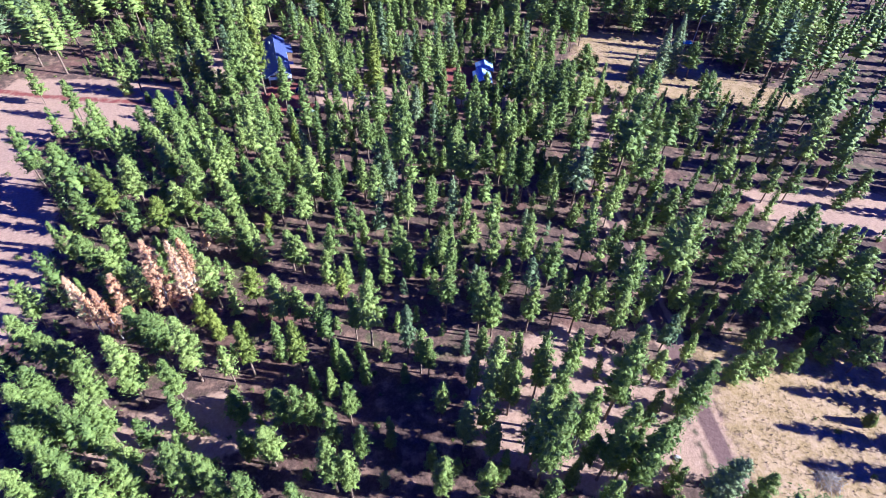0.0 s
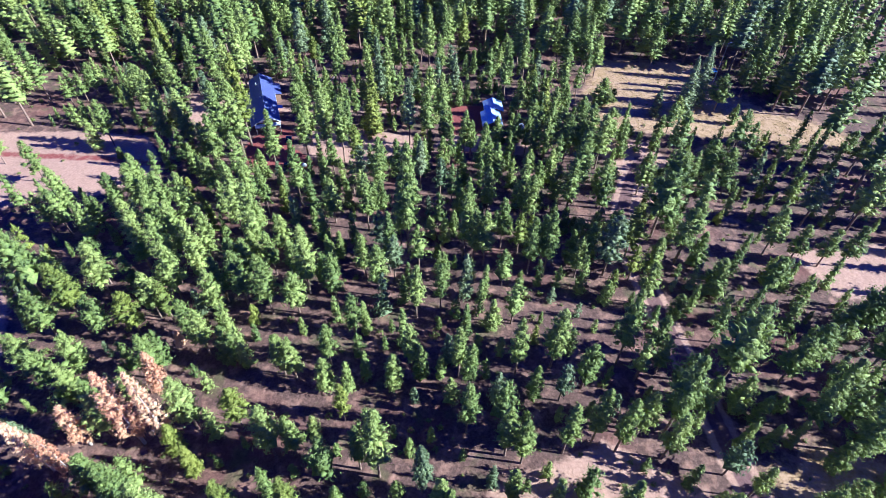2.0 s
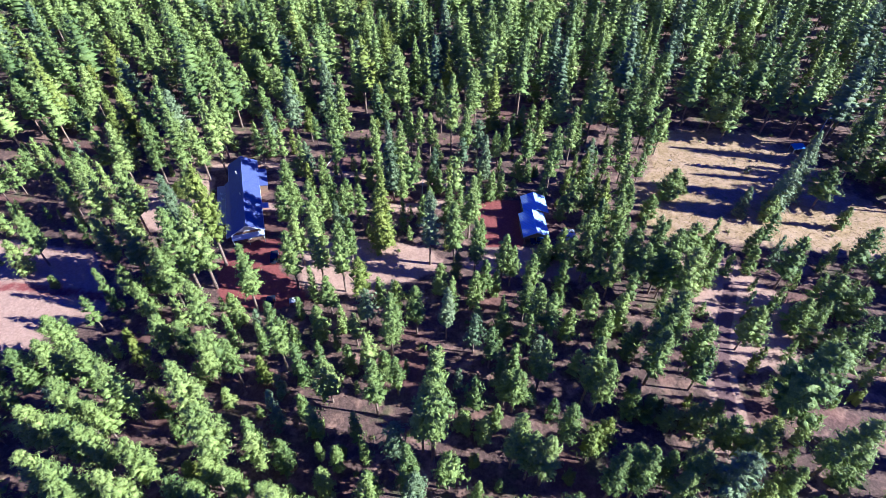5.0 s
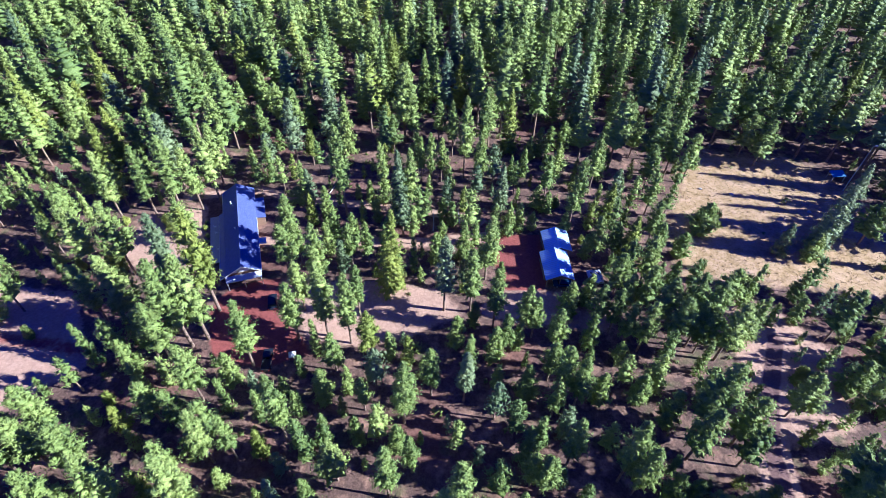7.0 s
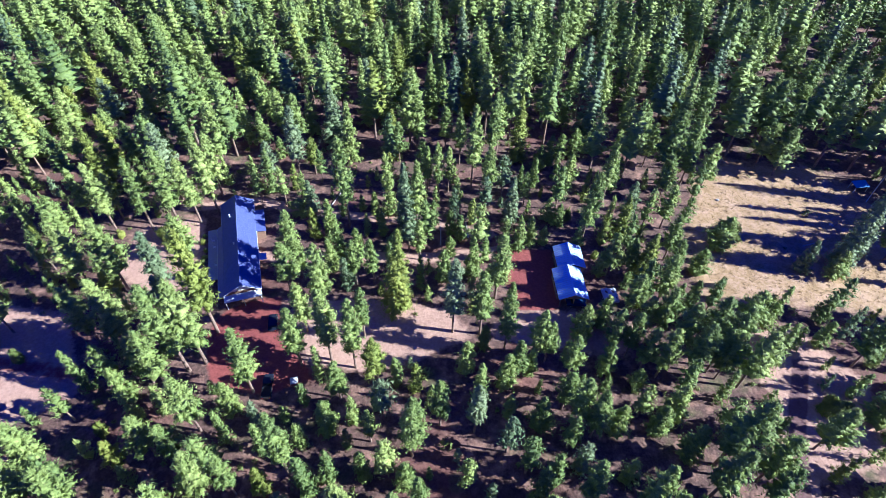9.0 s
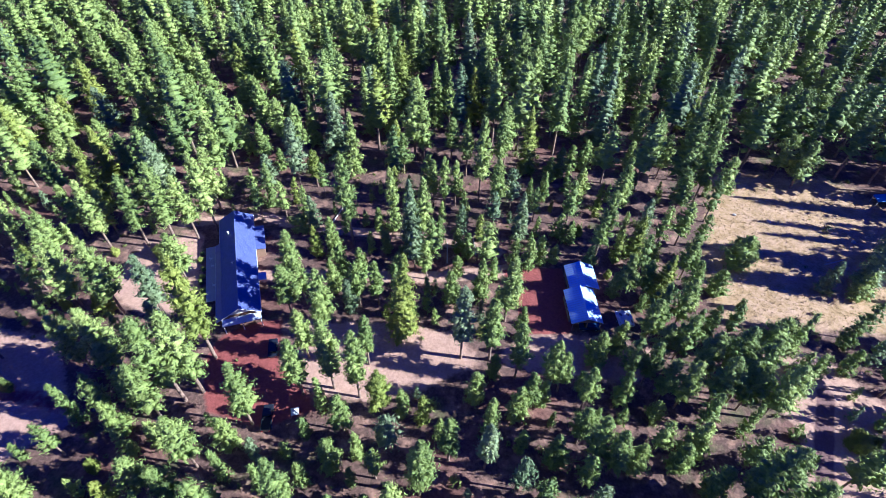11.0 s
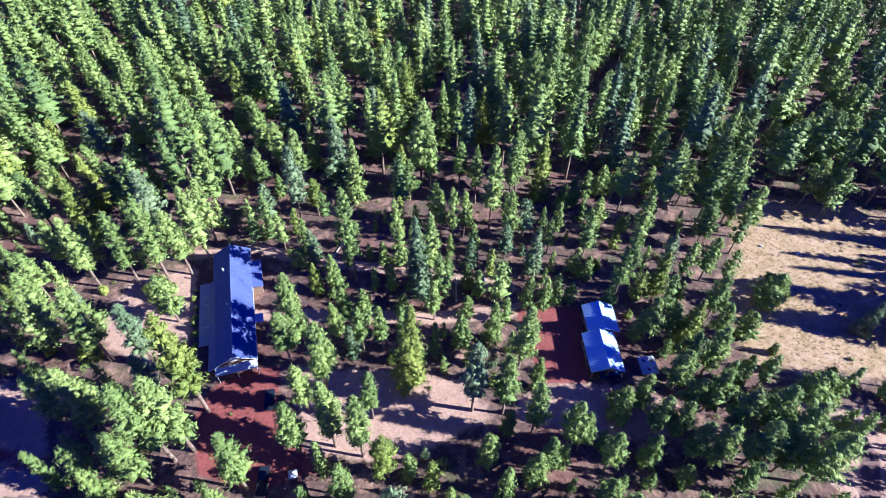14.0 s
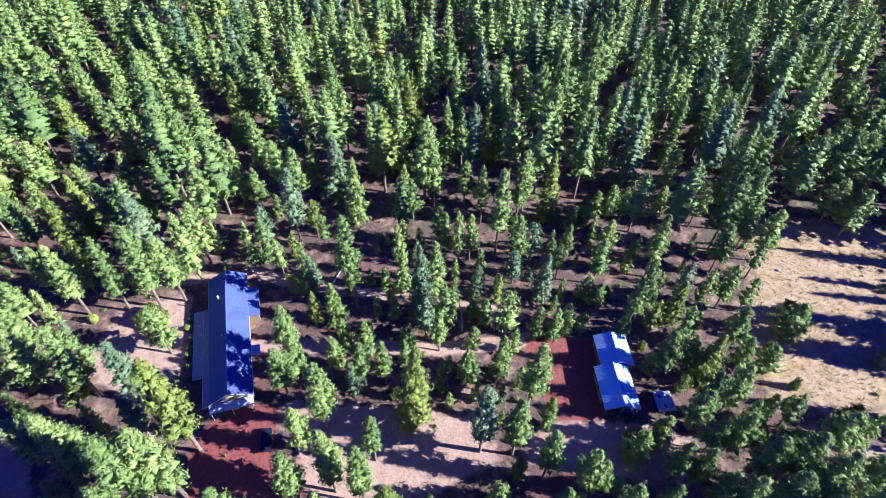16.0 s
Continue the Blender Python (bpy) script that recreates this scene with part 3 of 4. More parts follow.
# pine, south
for x, y, h, r in ((82.3, 70.8, 6.2, 1.2), (84.3, 67.9, 8.3, 2.7), (88.5, 65, 12.2, 3.5), (90.8, 72.2, 10.1, 3.4), (-93.8, 119.2, 20.4, 7.1), (-85.6, 99.1, 11.2, 3.3), (-85.2, 107.3, 14.7, 3.0), (-78.5, 93.5, 13, 3.5), (-77.5, 118.1, 17, 3.9), (-74.1, 107.3, 13.1, 4.1), (-73.9, 97.2, 13, 3.5), (-73.6, 91.6, 11.2, 3.8), (-67.3, 88.1, 11.3, 3.3), (-64.3, 111.7, 14.9, 3.6), (-60.6, 116.3, 18.4, 4.1), (-58.9, 95.2, 14.8, 3.3), (-54.7, 105.2, 13.1, 2.7), (-50.6, 111.7, 14.9, 3.1), (-50.5, 101.1, 14.8, 2.6), (-48, 83.7, 17.3, 3.3), (-45.7, 99.1, 11.4, 2.9), (-44.9, 114, 18.4, 3.1), (-39, 111.7, 18.4, 3.4), (-33.5, 95.2, 13.1, 2.8),):
    stand_tree(x, y, h, r, "pine", "n")
# pine, south
for x, y, h, r in ((-33, 111.7, 13.3, 3.8), (-31.3, 117.6, 21.1, 3.5), (-31, 94.2, 12.3, 2.4), (-25.3, 81.1, 7.8, 1.6), (-24.5, 114.1, 16.8, 3.0), (-24.5, 91.4, 10.5, 2.4), (-24.2, 97.1, 13.2, 2.2), (-19.8, 105.2, 13.3, 2.5), (-17.2, 105.2, 10.6, 1.4), (-14.8, 116.4, 16.9, 3.0), (-11, 91.4, 11.5, 2.3), (-7.2, 95.1, 15, 2.3), (-6.1, 109.6, 16.9, 2.2), (-5.3, 93.2, 11.5, 2.0), (-1.3, 93.2, 7.8, 1.4), (-0.5, 111.8, 15.2, 1.8), (2.4, 93.2, 16.8, 2.0), (3.1, 80.9, 16.8, 2.2), (4.1, 89.5, 16.8, 2.0), (10.6, 105.2, 10.7, 2.2), (14.2, 93.1, 18.5, 2.2), (16.9, 87.6, 11.6, 2.0), (22.1, 95, 18.6, 3.0), (27.4, 89.4, 15.2, 3.0),):
    stand_tree(x, y, h, r, "pine", "n")
# pine, south
for x, y, h, r in ((36.3, 95, 23.5, 2.8), (38.2, 111.9, 8, 2.0), (44.6, 96.9, 13.5, 2.5), (47.3, 111.9, 13.6, 3.1), (50.4, 83.9, 11.7, 2.8), (53.5, 107.4, 8, 2.4), (56.3, 89.2, 25.2, 7.0), (56.8, 83.9, 11.7, 2.8), (59.3, 80.5, 9.9, 1.8), (65, 114.3, 11.9, 4.2), (65.5, 83, 5.1, 1.5), (69.1, 89.2, 15.4, 3.4), (73.1, 91, 17.1, 3.8), (75.6, 83.8, 15.4, 3.8), (77, 112, 13.7, 4.3), (89.2, 91, 18.9, 3.7), (89.7, 100.9, 10, 4.2), (93.5, 100.9, 16.4, 5.2), (98.2, 81.9, 10, 4.2), (99.4, 87.2, 15.5, 5.1), (107.2, 100.9, 10, 3.2), (117.8, 119.8, 8, 2.4), (-108.5, 127.6, 19.9, 4.1), (-97.3, 145.4, 17.8, 3.9),):
    stand_tree(x, y, h, r, "pine", "n")
# pine, middle
for x, y, h, r in ((-84.9, 146.5, 15.6, 3.5), (-80.9, 153, 17, 3.8), (-79.6, 147.6, 17.2, 4.1), (-76.1, 134.4, 16.5, 3.5), (-72.7, 146.1, 15.9, 3.6), (-71.1, 137.6, 19.6, 3.5), (-70.3, 125.1, 19.6, 3.3), (-68.3, 131, 19.5, 3.6), (-66.9, 136.3, 14.4, 3.1), (-63.4, 139.6, 20.3, 3.7), (-63.3, 128.8, 18.9, 3.5), (-62.7, 122.1, 22, 3.4), (-62.6, 155.3, 13.5, 3.0), (-57.7, 153.7, 13.5, 2.6), (-56, 121, 20.4, 3.0), (-55.7, 159.5, 18.5, 3.3), (-55.1, 126.5, 20.2, 2.8), (-50.5, 136.9, 23.3, 3.7), (-50.3, 146.9, 18.6, 2.4), (-47.6, 142.8, 6.3, 1.8), (-46.5, 147.8, 15.2, 1.8), (-45.5, 121.5, 14.2, 3.3), (-44.8, 126.2, 12.5, 2.5), (-44.7, 129.2, 24, 3.8),):
    stand_tree(x, y, h, r, "pine", "n")
# pine, middle
for x, y, h, r in ((-40.3, 124.1, 13.8, 2.4), (-38.1, 130, 14, 2.7), (-37.9, 151, 21.6, 2.6), (-34.9, 122.1, 13, 2.1), (-34.1, 129.8, 11.1, 2.5), (-32.4, 139.8, 8.4, 1.7), (-31.8, 158.8, 11.7, 2.5), (-28.5, 131.6, 6.1, 0.8), (-27.6, 143.1, 15.2, 3.7), (-26.5, 125.1, 10.5, 2.1), (-24.9, 129.5, 9, 1.6), (-24.7, 150.5, 9.1, 1.8), (-20.3, 131, 7.8, 1.4), (-18.5, 140, 18.6, 2.3), (-18.3, 122.4, 14, 2.1), (-17, 148.2, 9.7, 2.3), (-16, 153.8, 20.4, 3.2), (-14.5, 144.2, 13, 1.7), (-12.4, 124.1, 19.5, 2.3), (-10.7, 159.7, 16.1, 2.4), (-9.7, 132.2, 23.5, 2.8), (-7.9, 130.7, 33, 4.0), (-2.1, 136.2, 6.9, 2.2), (1.7, 134.1, 8.7, 2.2),):
    stand_tree(x, y, h, r, "pine", "n")
# pine, middle
for x, y, h, r in ((4, 136.3, 8.6, 1.7), (6.1, 128.5, 20.6, 2.6), (6.3, 141, 12.2, 2.3), (7.9, 139.7, 15.1, 2.5), (8, 158.4, 11.7, 2.5), (8.4, 126.4, 17.2, 2.3), (10.9, 125.3, 17.4, 2.6), (13.7, 144.6, 16.6, 2.3), (15.2, 158.9, 16.1, 2.8), (16, 131.4, 16.6, 2.4), (17.6, 156.5, 16.2, 2.8), (21.5, 122, 17.9, 2.6), (22.2, 157.2, 10.8, 2.5), (22.3, 141.5, 21.3, 2.6), (24, 139.2, 17.8, 3.1), (24.7, 123.8, 17.6, 2.9), (25.6, 121.9, 19.8, 2.6), (30.1, 156.9, 9.9, 2.6), (30.5, 138.4, 9.5, 2.7), (32.7, 125.5, 11.3, 2.3), (33.1, 120.6, 13, 2.8), (33.8, 137.7, 8.5, 1.8), (34.1, 159.9, 11.7, 3.0), (34.2, 152.3, 11.8, 2.9),):
    stand_tree(x, y, h, r, "pine", "n")
# pine, middle
for x, y, h, r in ((36, 123.4, 15.6, 2.8), (36.3, 145.2, 19.1, 3.3), (37.8, 136.1, 5.9, 2.5), (39.4, 150.7, 23.8, 4.6), (42, 135, 9.6, 3.1), (44.8, 130.4, 12.9, 3.6), (45.7, 147.6, 16.5, 3.8), (46.6, 136.7, 7.5, 1.9), (52.7, 121.9, 11.7, 2.8), (57.1, 134.5, 27.6, 7.7), (59, 153, 14.6, 3.8), (60, 124.6, 22.8, 4.3), (64.2, 123.5, 11.5, 3.2), (74.1, 157.9, 10.9, 3.8), (79.2, 152.4, 8.1, 3.1), (84.4, 127, 15.5, 3.2), (89.8, 124, 12.5, 2.6), (96.5, 122.3, 12.5, 2.6), (102.6, 122.2, 13.3, 2.7), (102.7, 148.1, 11.4, 2.7), (112.2, 135.2, 22.9, 5.5), (118.2, 127.5, 14.2, 2.9), (126, 124.8, 9.6, 2.6), (-131.4, 174, 12.7, 2.9),):
    stand_tree(x, y, h, r, "pine", "n")
# pine, middle
for x, y, h, r in ((-114.6, 164, 14, 3.2), (-105.4, 180.4, 11.4, 2.9), (-102.2, 183, 15.9, 3.2), (-91.2, 195.8, 19.3, 4.1), (-82.5, 179.8, 18.5, 3.1), (-81.9, 194.3, 22.7, 4.8), (-75.4, 177.6, 22.5, 4.1), (-71.3, 166.3, 11.5, 2.5), (-68.1, 170.1, 15.3, 2.9), (-64.6, 168.6, 19.2, 3.5), (-61.7, 172.6, 27.2, 4.8), (-58.8, 174.4, 26.7, 4.5), (-50.5, 163.3, 10.7, 3.0), (-47.6, 167.3, 20.9, 3.0), (-44.6, 193.5, 16.1, 3.4), (-42.1, 197.3, 14, 2.9), (-39, 181.9, 16.2, 2.9), (-39, 173.4, 19.6, 3.1), (-35.8, 186.2, 22.8, 3.2), (-35.5, 199.8, 11.1, 2.1), (-33, 174.7, 22.1, 3.0), (-30.3, 165.9, 12.5, 2.6), (-29.4, 195.7, 14.1, 2.0), (-27.8, 172.7, 22.6, 2.7),):
    stand_tree(x, y, h, r, "pine", "n")
# pine, north
for x, y, h, r in ((-26.4, 180.1, 16.8, 2.0), (-25.2, 195.7, 14.5, 2.0), (-8.8, 196.6, 10.3, 2.9), (-5, 171.2, 10.3, 2.6), (-1.4, 180.5, 21, 3.1), (-0.9, 176.4, 8.5, 1.6), (2.3, 167.5, 11.6, 2.6), (2.5, 160.9, 8, 1.6), (3, 190.7, 20.3, 3.5), (3.4, 175.8, 19, 2.3), (4.9, 169.2, 12.9, 2.1), (5.8, 185.9, 10.9, 1.9), (7.8, 170, 8.8, 1.7), (9.6, 173.7, 16.4, 2.3), (11.6, 173, 13, 2.0), (13.2, 162.2, 12.6, 2.5), (15.5, 168.9, 15.2, 2.1), (20.6, 179, 11.5, 3.4), (23.2, 170.1, 11.6, 2.2), (25.6, 182.1, 11.2, 2.6), (26, 175.3, 14, 2.2), (28.7, 197.2, 8.4, 1.9), (29.1, 166.8, 6, 2.1), (29.2, 174.2, 14.2, 2.5),):
    stand_tree(x, y, h, r, "pine", "n")
# pine, north
for x, y, h, r in ((30.7, 197.1, 14.1, 2.8), (30.9, 170.4, 14.9, 2.5), (33, 184.7, 14, 3.6), (34, 168.9, 16.3, 2.8), (34.3, 180.3, 12.4, 2.7), (35.7, 197, 12.2, 2.5), (37.8, 180.2, 15.4, 3.6), (40.3, 188, 16.5, 3.1), (40.5, 175, 16.1, 3.5), (40.5, 169.2, 17.3, 3.5), (45, 169.8, 15.2, 3.5), (45.7, 174.8, 18.1, 3.6), (46.2, 168.2, 15.3, 3.6), (46.3, 185.6, 10.9, 2.5), (46.6, 196.8, 12.2, 2.3), (47.7, 170.9, 19.9, 4.2), (50, 166.2, 18.7, 4.2), (53.4, 197.7, 8.4, 2.8), (56.8, 180.6, 12.7, 5.2), (71.5, 175.6, 8.5, 2.1), (75.2, 182.2, 9.3, 2.2), (76.5, 170.4, 17.3, 4.7), (84.4, 163.4, 11.7, 4.8), (86.2, 195.6, 8.9, 3.2),):
    stand_tree(x, y, h, r, "pine", "n")
# pine, middle
for x, y, h, r in ((89, 161.3, 10.3, 4.3), (101.1, 178.3, 12.2, 2.4), (136.5, 174.2, 7, 3.0), (143.2, 160.3, 11.8, 2.9), (-120, 215.7, 13.1, 3.0), (-111.1, 232.8, 20, 4.2), (-102.9, 211.5, 14.9, 3.8), (-100.5, 219.2, 16.3, 2.7), (-96.3, 202.4, 18.1, 3.6), (-94.8, 239.6, 17.6, 2.9), (-92.4, 214.4, 21.4, 3.3), (-83.6, 215.2, 22.4, 3.2), (-77.1, 216.2, 24.8, 4.5), (-72.3, 218.1, 20.6, 3.4), (-71, 204, 15.1, 4.7), (-70.5, 239.2, 23.3, 5.3), (-69.5, 229.2, 20.9, 3.2), (-68.3, 221.1, 25.3, 3.4), (-46.5, 220.7, 5.4, 2.7), (-44.6, 201.4, 18.2, 2.9), (-33.8, 204, 11, 2.4), (-32.6, 215.1, 28.2, 3.4), (-29.9, 222.2, 5, 1.0), (-29.8, 203.2, 11, 2.4),):
    stand_tree(x, y, h, r, "pine", "n")
# pine, north
for x, y, h, r in ((-26.4, 220.3, 7.9, 1.3), (-23.9, 212.3, 7.6, 1.6), (-22.9, 224.7, 16.9, 2.0), (-20.9, 204.4, 8.2, 2.4), (-15.2, 214.3, 21.9, 2.7), (-14.3, 203.6, 12.9, 2.1), (-13.3, 234.2, 15.1, 2.8), (-12.1, 230.2, 15.1, 1.8), (-9.1, 228.2, 17.7, 2.1), (-7, 204.6, 6.6, 1.8), (-6.5, 212.5, 8, 1.9), (-6.3, 230.1, 15.2, 1.8), (-4.2, 210.9, 8, 2.5), (0.4, 231.9, 26.6, 3.2), (4.5, 226.1, 18.6, 2.3), (7, 206.8, 10, 2.2), (10.4, 206, 10, 1.9), (13.4, 208.2, 9.1, 1.9), (16.9, 208.1, 6.1, 1.6), (17.9, 231.6, 9.8, 1.8), (19.8, 216.9, 8, 2.7), (21.1, 239.9, 8.9, 2.3), (22.1, 215.2, 7, 2.0), (24.9, 205.7, 8.1, 1.9),):
    stand_tree(x, y, h, r, "pine", "n")
# pine, north
for x, y, h, r in ((26.6, 207.2, 23.8, 2.9), (28.1, 232.5, 10.7, 3.3), (36.2, 223.7, 20.6, 2.8), (46.9, 202.3, 14.8, 3.0), (49.7, 213.9, 14.5, 3.6), (52.9, 225.2, 15.3, 4.1), (55.6, 233, 24.4, 5.4), (60.8, 230.9, 19.5, 3.1), (62.4, 206.2, 10.5, 4.4), (65.6, 228.5, 16.5, 3.6), (91.3, 236.6, 16.2, 5.4), (103.2, 201, 13.8, 6.0), (130.7, 227.2, 15.9, 5.9), (-134.7, 245.1, 18.7, 4.1), (-131.8, 253, 21.2, 9.0), (-130.9, 277.4, 22.5, 6.4), (-118.8, 255.7, 18.6, 4.7), (-113.5, 243.2, 15.8, 3.5), (-110.3, 278.9, 18.7, 4.0), (-106.4, 251, 14.7, 2.9), (-100, 247, 10.5, 2.2), (-96.2, 255.4, 15.2, 4.0), (-96, 267, 19.1, 4.0), (-90.8, 268.3, 22.4, 3.7),):
    stand_tree(x, y, h, r, "pine", "n")
# pine, north
for x, y, h, r in ((-81.7, 262.8, 22.2, 4.4), (-78.8, 267.7, 23.2, 6.0), (-72.5, 260.8, 12.9, 2.6), (-71.4, 273.2, 15.2, 3.2), (-67.7, 272.9, 16.6, 3.5), (-63.1, 262.6, 20.6, 3.8), (-60.7, 248.7, 14.8, 2.9), (-59.2, 260.2, 15, 3.0), (-56.1, 254.9, 18.7, 3.2), (-56.1, 246.8, 7.7, 2.2), (-50.9, 279.4, 21.1, 3.6), (-50.7, 251, 18.9, 3.8), (-20.5, 245.3, 13.5, 2.7), (-17.3, 251.6, 27, 5.5), (-14.6, 250.7, 17.6, 3.5), (-6.4, 267.2, 20.9, 2.5), (-6.4, 251, 14.9, 3.0), (-2.4, 243.5, 18.7, 2.2), (-1.5, 249.8, 12.8, 2.6), (5.4, 267.1, 12.3, 2.6), (6.1, 272.8, 24.5, 3.4), (6.7, 242.3, 23.6, 2.9), (9.3, 248.3, 19.7, 4.0), (15.2, 275.6, 29.6, 5.6),):
    stand_tree(x, y, h, r, "pine", "n")
# pine, north
for x, y, h, r in ((18.9, 268.7, 27, 6.0), (20.7, 275, 33, 4.7), (24.1, 242, 10.8, 2.7), (25.8, 262.9, 22, 5.1), (28.2, 245.3, 8.9, 2.4), (32.6, 246.4, 9.9, 3.2), (45.2, 266.6, 18.4, 5.3), (46, 246.2, 9.9, 2.5), (49.3, 253.3, 16.3, 3.4), (53.4, 241.5, 15.3, 3.7), (53.8, 248.4, 15.4, 3.3), (63.3, 269.2, 19.4, 4.2), (69, 258.2, 17.4, 4.5), (73.4, 255.5, 21.6, 6.8), (86, 255.3, 17.3, 5.7), (87.4, 263.8, 13.9, 2.9), (88.1, 241, 15.4, 5.5), (93, 251.2, 23.2, 9.0), (93.7, 254.5, 16.6, 3.9), (96, 260.4, 21, 6.0), (97.3, 277.7, 21.5, 6.4), (106.6, 259.8, 16.8, 7.3), (119.8, 279, 15.7, 7.0), (123.9, 265.7, 15.4, 6.7),):
    stand_tree(x, y, h, r, "pine", "n")
# pine, north
for x, y, h, r in ((139.7, 260.1, 13.7, 6.0), (-142.2, 294.1, 19.8, 4.5), (-135.8, 300.3, 22.8, 5.4), (-132.4, 293.1, 23.1, 6.2), (-127.5, 299.2, 17.9, 4.0), (-123.2, 281.5, 16.7, 3.7), (-123.2, 311, 20.4, 4.9), (-119.4, 289.7, 23, 5.4), (-114.7, 319.5, 19.3, 4.6), (-109.3, 287.8, 16.9, 3.7), (-104.3, 280, 22.7, 5.0), (-102.2, 296.3, 23.3, 5.3), (-101.4, 312.2, 24.8, 6.0), (-92.2, 289.4, 21.3, 5.5), (-82.3, 299.6, 25.3, 5.1), (-75.5, 289.4, 27, 5.5), (-71.9, 319.6, 17.9, 4.4), (-64.5, 299.1, 15.8, 3.5), (-61.8, 306.8, 23.9, 4.6), (-56.1, 302.1, 27, 7.0), (-46.7, 295.7, 19.9, 5.3), (-40.6, 304.8, 27, 8.1), (-35.7, 299.2, 28.9, 5.3), (-31.4, 282.6, 25.2, 5.5),):
    stand_tree(x, y, h, r, "pine", "n")
# pine, north
for x, y, h, r in ((-27.4, 283.7, 27, 5.5), (-27.4, 295.5, 23.5, 3.8), (-15.4, 292, 25.2, 3.2), (12.3, 284.6, 24, 5.6), (17.3, 282.1, 25.3, 6.5), (34, 293.2, 33, 4.8), (40.3, 301.4, 33, 5.0), (41, 281.5, 19.6, 4.2), (53.3, 302, 27.6, 4.2), (61, 287.8, 21.7, 4.5), (63.7, 304.2, 20.7, 4.9), (69, 302, 19.2, 6.1), (72.9, 281.1, 19.7, 5.5), (82.5, 318.6, 27, 8.7), (94.7, 317.6, 26.7, 7.2), (101.5, 300.1, 25, 7.1), (105.1, 309.3, 20.7, 5.4), (109.7, 300.4, 23.6, 8.2), (117.7, 284, 17.6, 4.4), (118.2, 300.2, 14.7, 3.4), (119.2, 290.6, 20.1, 5.9), (125.9, 303.1, 13.2, 3.0), (138.6, 313.8, 16.9, 4.4), (153.3, 313.7, 17, 4.4),):
    stand_tree(x, y, h, r, "pine", "n")
# pine, north
for x, y, h, r in ((153.5, 295.7, 12.9, 3.5), (169.4, 288.4, 12.8, 3.4), (-154.9, 320.2, 17.7, 4.1), (-140, 334.3, 19.8, 4.9), (-129.2, 340.6, 20, 5.0), (-80.2, 333, 22.9, 5.6), (-50.9, 332.8, 23, 6.7), (67, 325.3, 15.2, 3.7), (81.8, 342.8, 20.6, 5.1), (98.8, 324.8, 26.1, 8.9), (129.4, 343.2, 19.1, 4.9), (147.2, 324.3, 17, 4.0), (159.6, 351.7, 14.4, 3.5),):
    stand_tree(x, y, h, r, "pine", "n")
# pine, south
for x, y, h, r in ((46.5, 38.2, 19.3, 3.9), (-5.4, 70.3, 17, 2.0), (-11.3, 122.2, 14, 2.6), (-4.3, 158, 17, 2.1), (40.5, 121.3, 19.8, 5.0), (100.8, 138, 18.7, 4.0), (-71.6, 192.3, 21.3, 3.1), (-68, 184.7, 16.3, 2.4), (-31.5, 194.5, 10.4, 2.3), (-7.3, 181.2, 23.5, 3.0), (-80.2, 227.6, 24.8, 4.4), (-56.5, 234.9, 14, 2.9), (-49, 236.8, 23.4, 3.5), (-43.1, 221.2, 11.1, 2.5), (39.1, 213.2, 16.2, 2.0), (-108.3, 260.6, 18.7, 4.2),):
    stand_tree(x, y, h, r, "pine", "s")
# young, north
for x, y, h, r in ((105.4, 192.1, 7.8, 2.2), (37.3, 248.5, 7.8, 2.2),):
    stand_tree(x, y, h, r, "young", "n")
# broad dark spruces in the north meadow
for x, y, h, r in ((89.4, 198.7, 22, 3.4), (79.9, 198.1, 10, 2.0), (97.2, 205.3, 23, 3.2)):
    stand_tree(x, y, h, r, "fir", "s")
# tall pines past the meadow, whose shade falls across it
for x, y, h in ((104, 78, 21), (106, 73, 22), (113, 76, 23), (103, 67, 19), (110, 62, 22), (117, 69, 23), (104, 55, 16), (118, 58, 21), (124, 76, 22), (103, 46, 18), (109, 38, 20)):
    stand_tree(x, y, h, 0.2 * h)

# ---- the rest of the wood ----
BUILT = [(-60, 206, 20), (-66, 206, 14), (-54, 195, 8), (21, 196, 12), (30, 190, 5), (-45, 168, 5), (-47, 184, 5), (-40, 169, 3), (114, 226, 6)]


def scatter(count, gap, accept):
    """Seeded places that keep clear of each other, of the trees above and of what is built."""
    rng = np.random.default_rng(5 + count)
    taken = {}
    for x, y, r in TAKEN:
        taken.setdefault((int(x // 8), int(y // 8)), []).append((x, y, gap * 0.95))
    found = []
    spots = rng.uniform((-262, -50), (262, 450), (count, 2))
    for (x, y), free in zip(spots, is_free(spots[:, 0], spots[:, 1])):
        if not accept(x, y, free, rng) or any(math.hypot(x - bx, y - by) < br for bx, by, br in BUILT):
            continue
        cx, cy = int(x // 8), int(y // 8)
        if any(math.hypot(x - ox, y - oy) < g for i in (-1, 0, 1) for j in (-1, 0, 1) for ox, oy, g in taken.get((cx + i, cy + j), ())):
            continue
        taken.setdefault((cx, cy), []).append((x, y, gap))
        found.append((x, y, rng.uniform()))
    return found


OPEN = [YARD, BARN_YARD, HOUSE_YARD, WEST_CLEARING, MEADOW, NORTH_MEADOW, DRIVE, BARN_PAD, EAST_PATCH]


def is_free(px, py):
    """Clear of the yards, meadows and tracks."""
    free = away_from_line(px, py, TRACK) > 3.5
    for p in OPEN:
        free &= inside_depth(px, py, p) < -1.2
    return free


def seen_width(y):
    return 85 + max(0, y - 45) * 0.42


def thinned(x, y):
    """The opener wood round the houses and along the track, of many ages."""
    return 30 < y < 236 and -112 - (y - 34) * 0.1 < x < 122


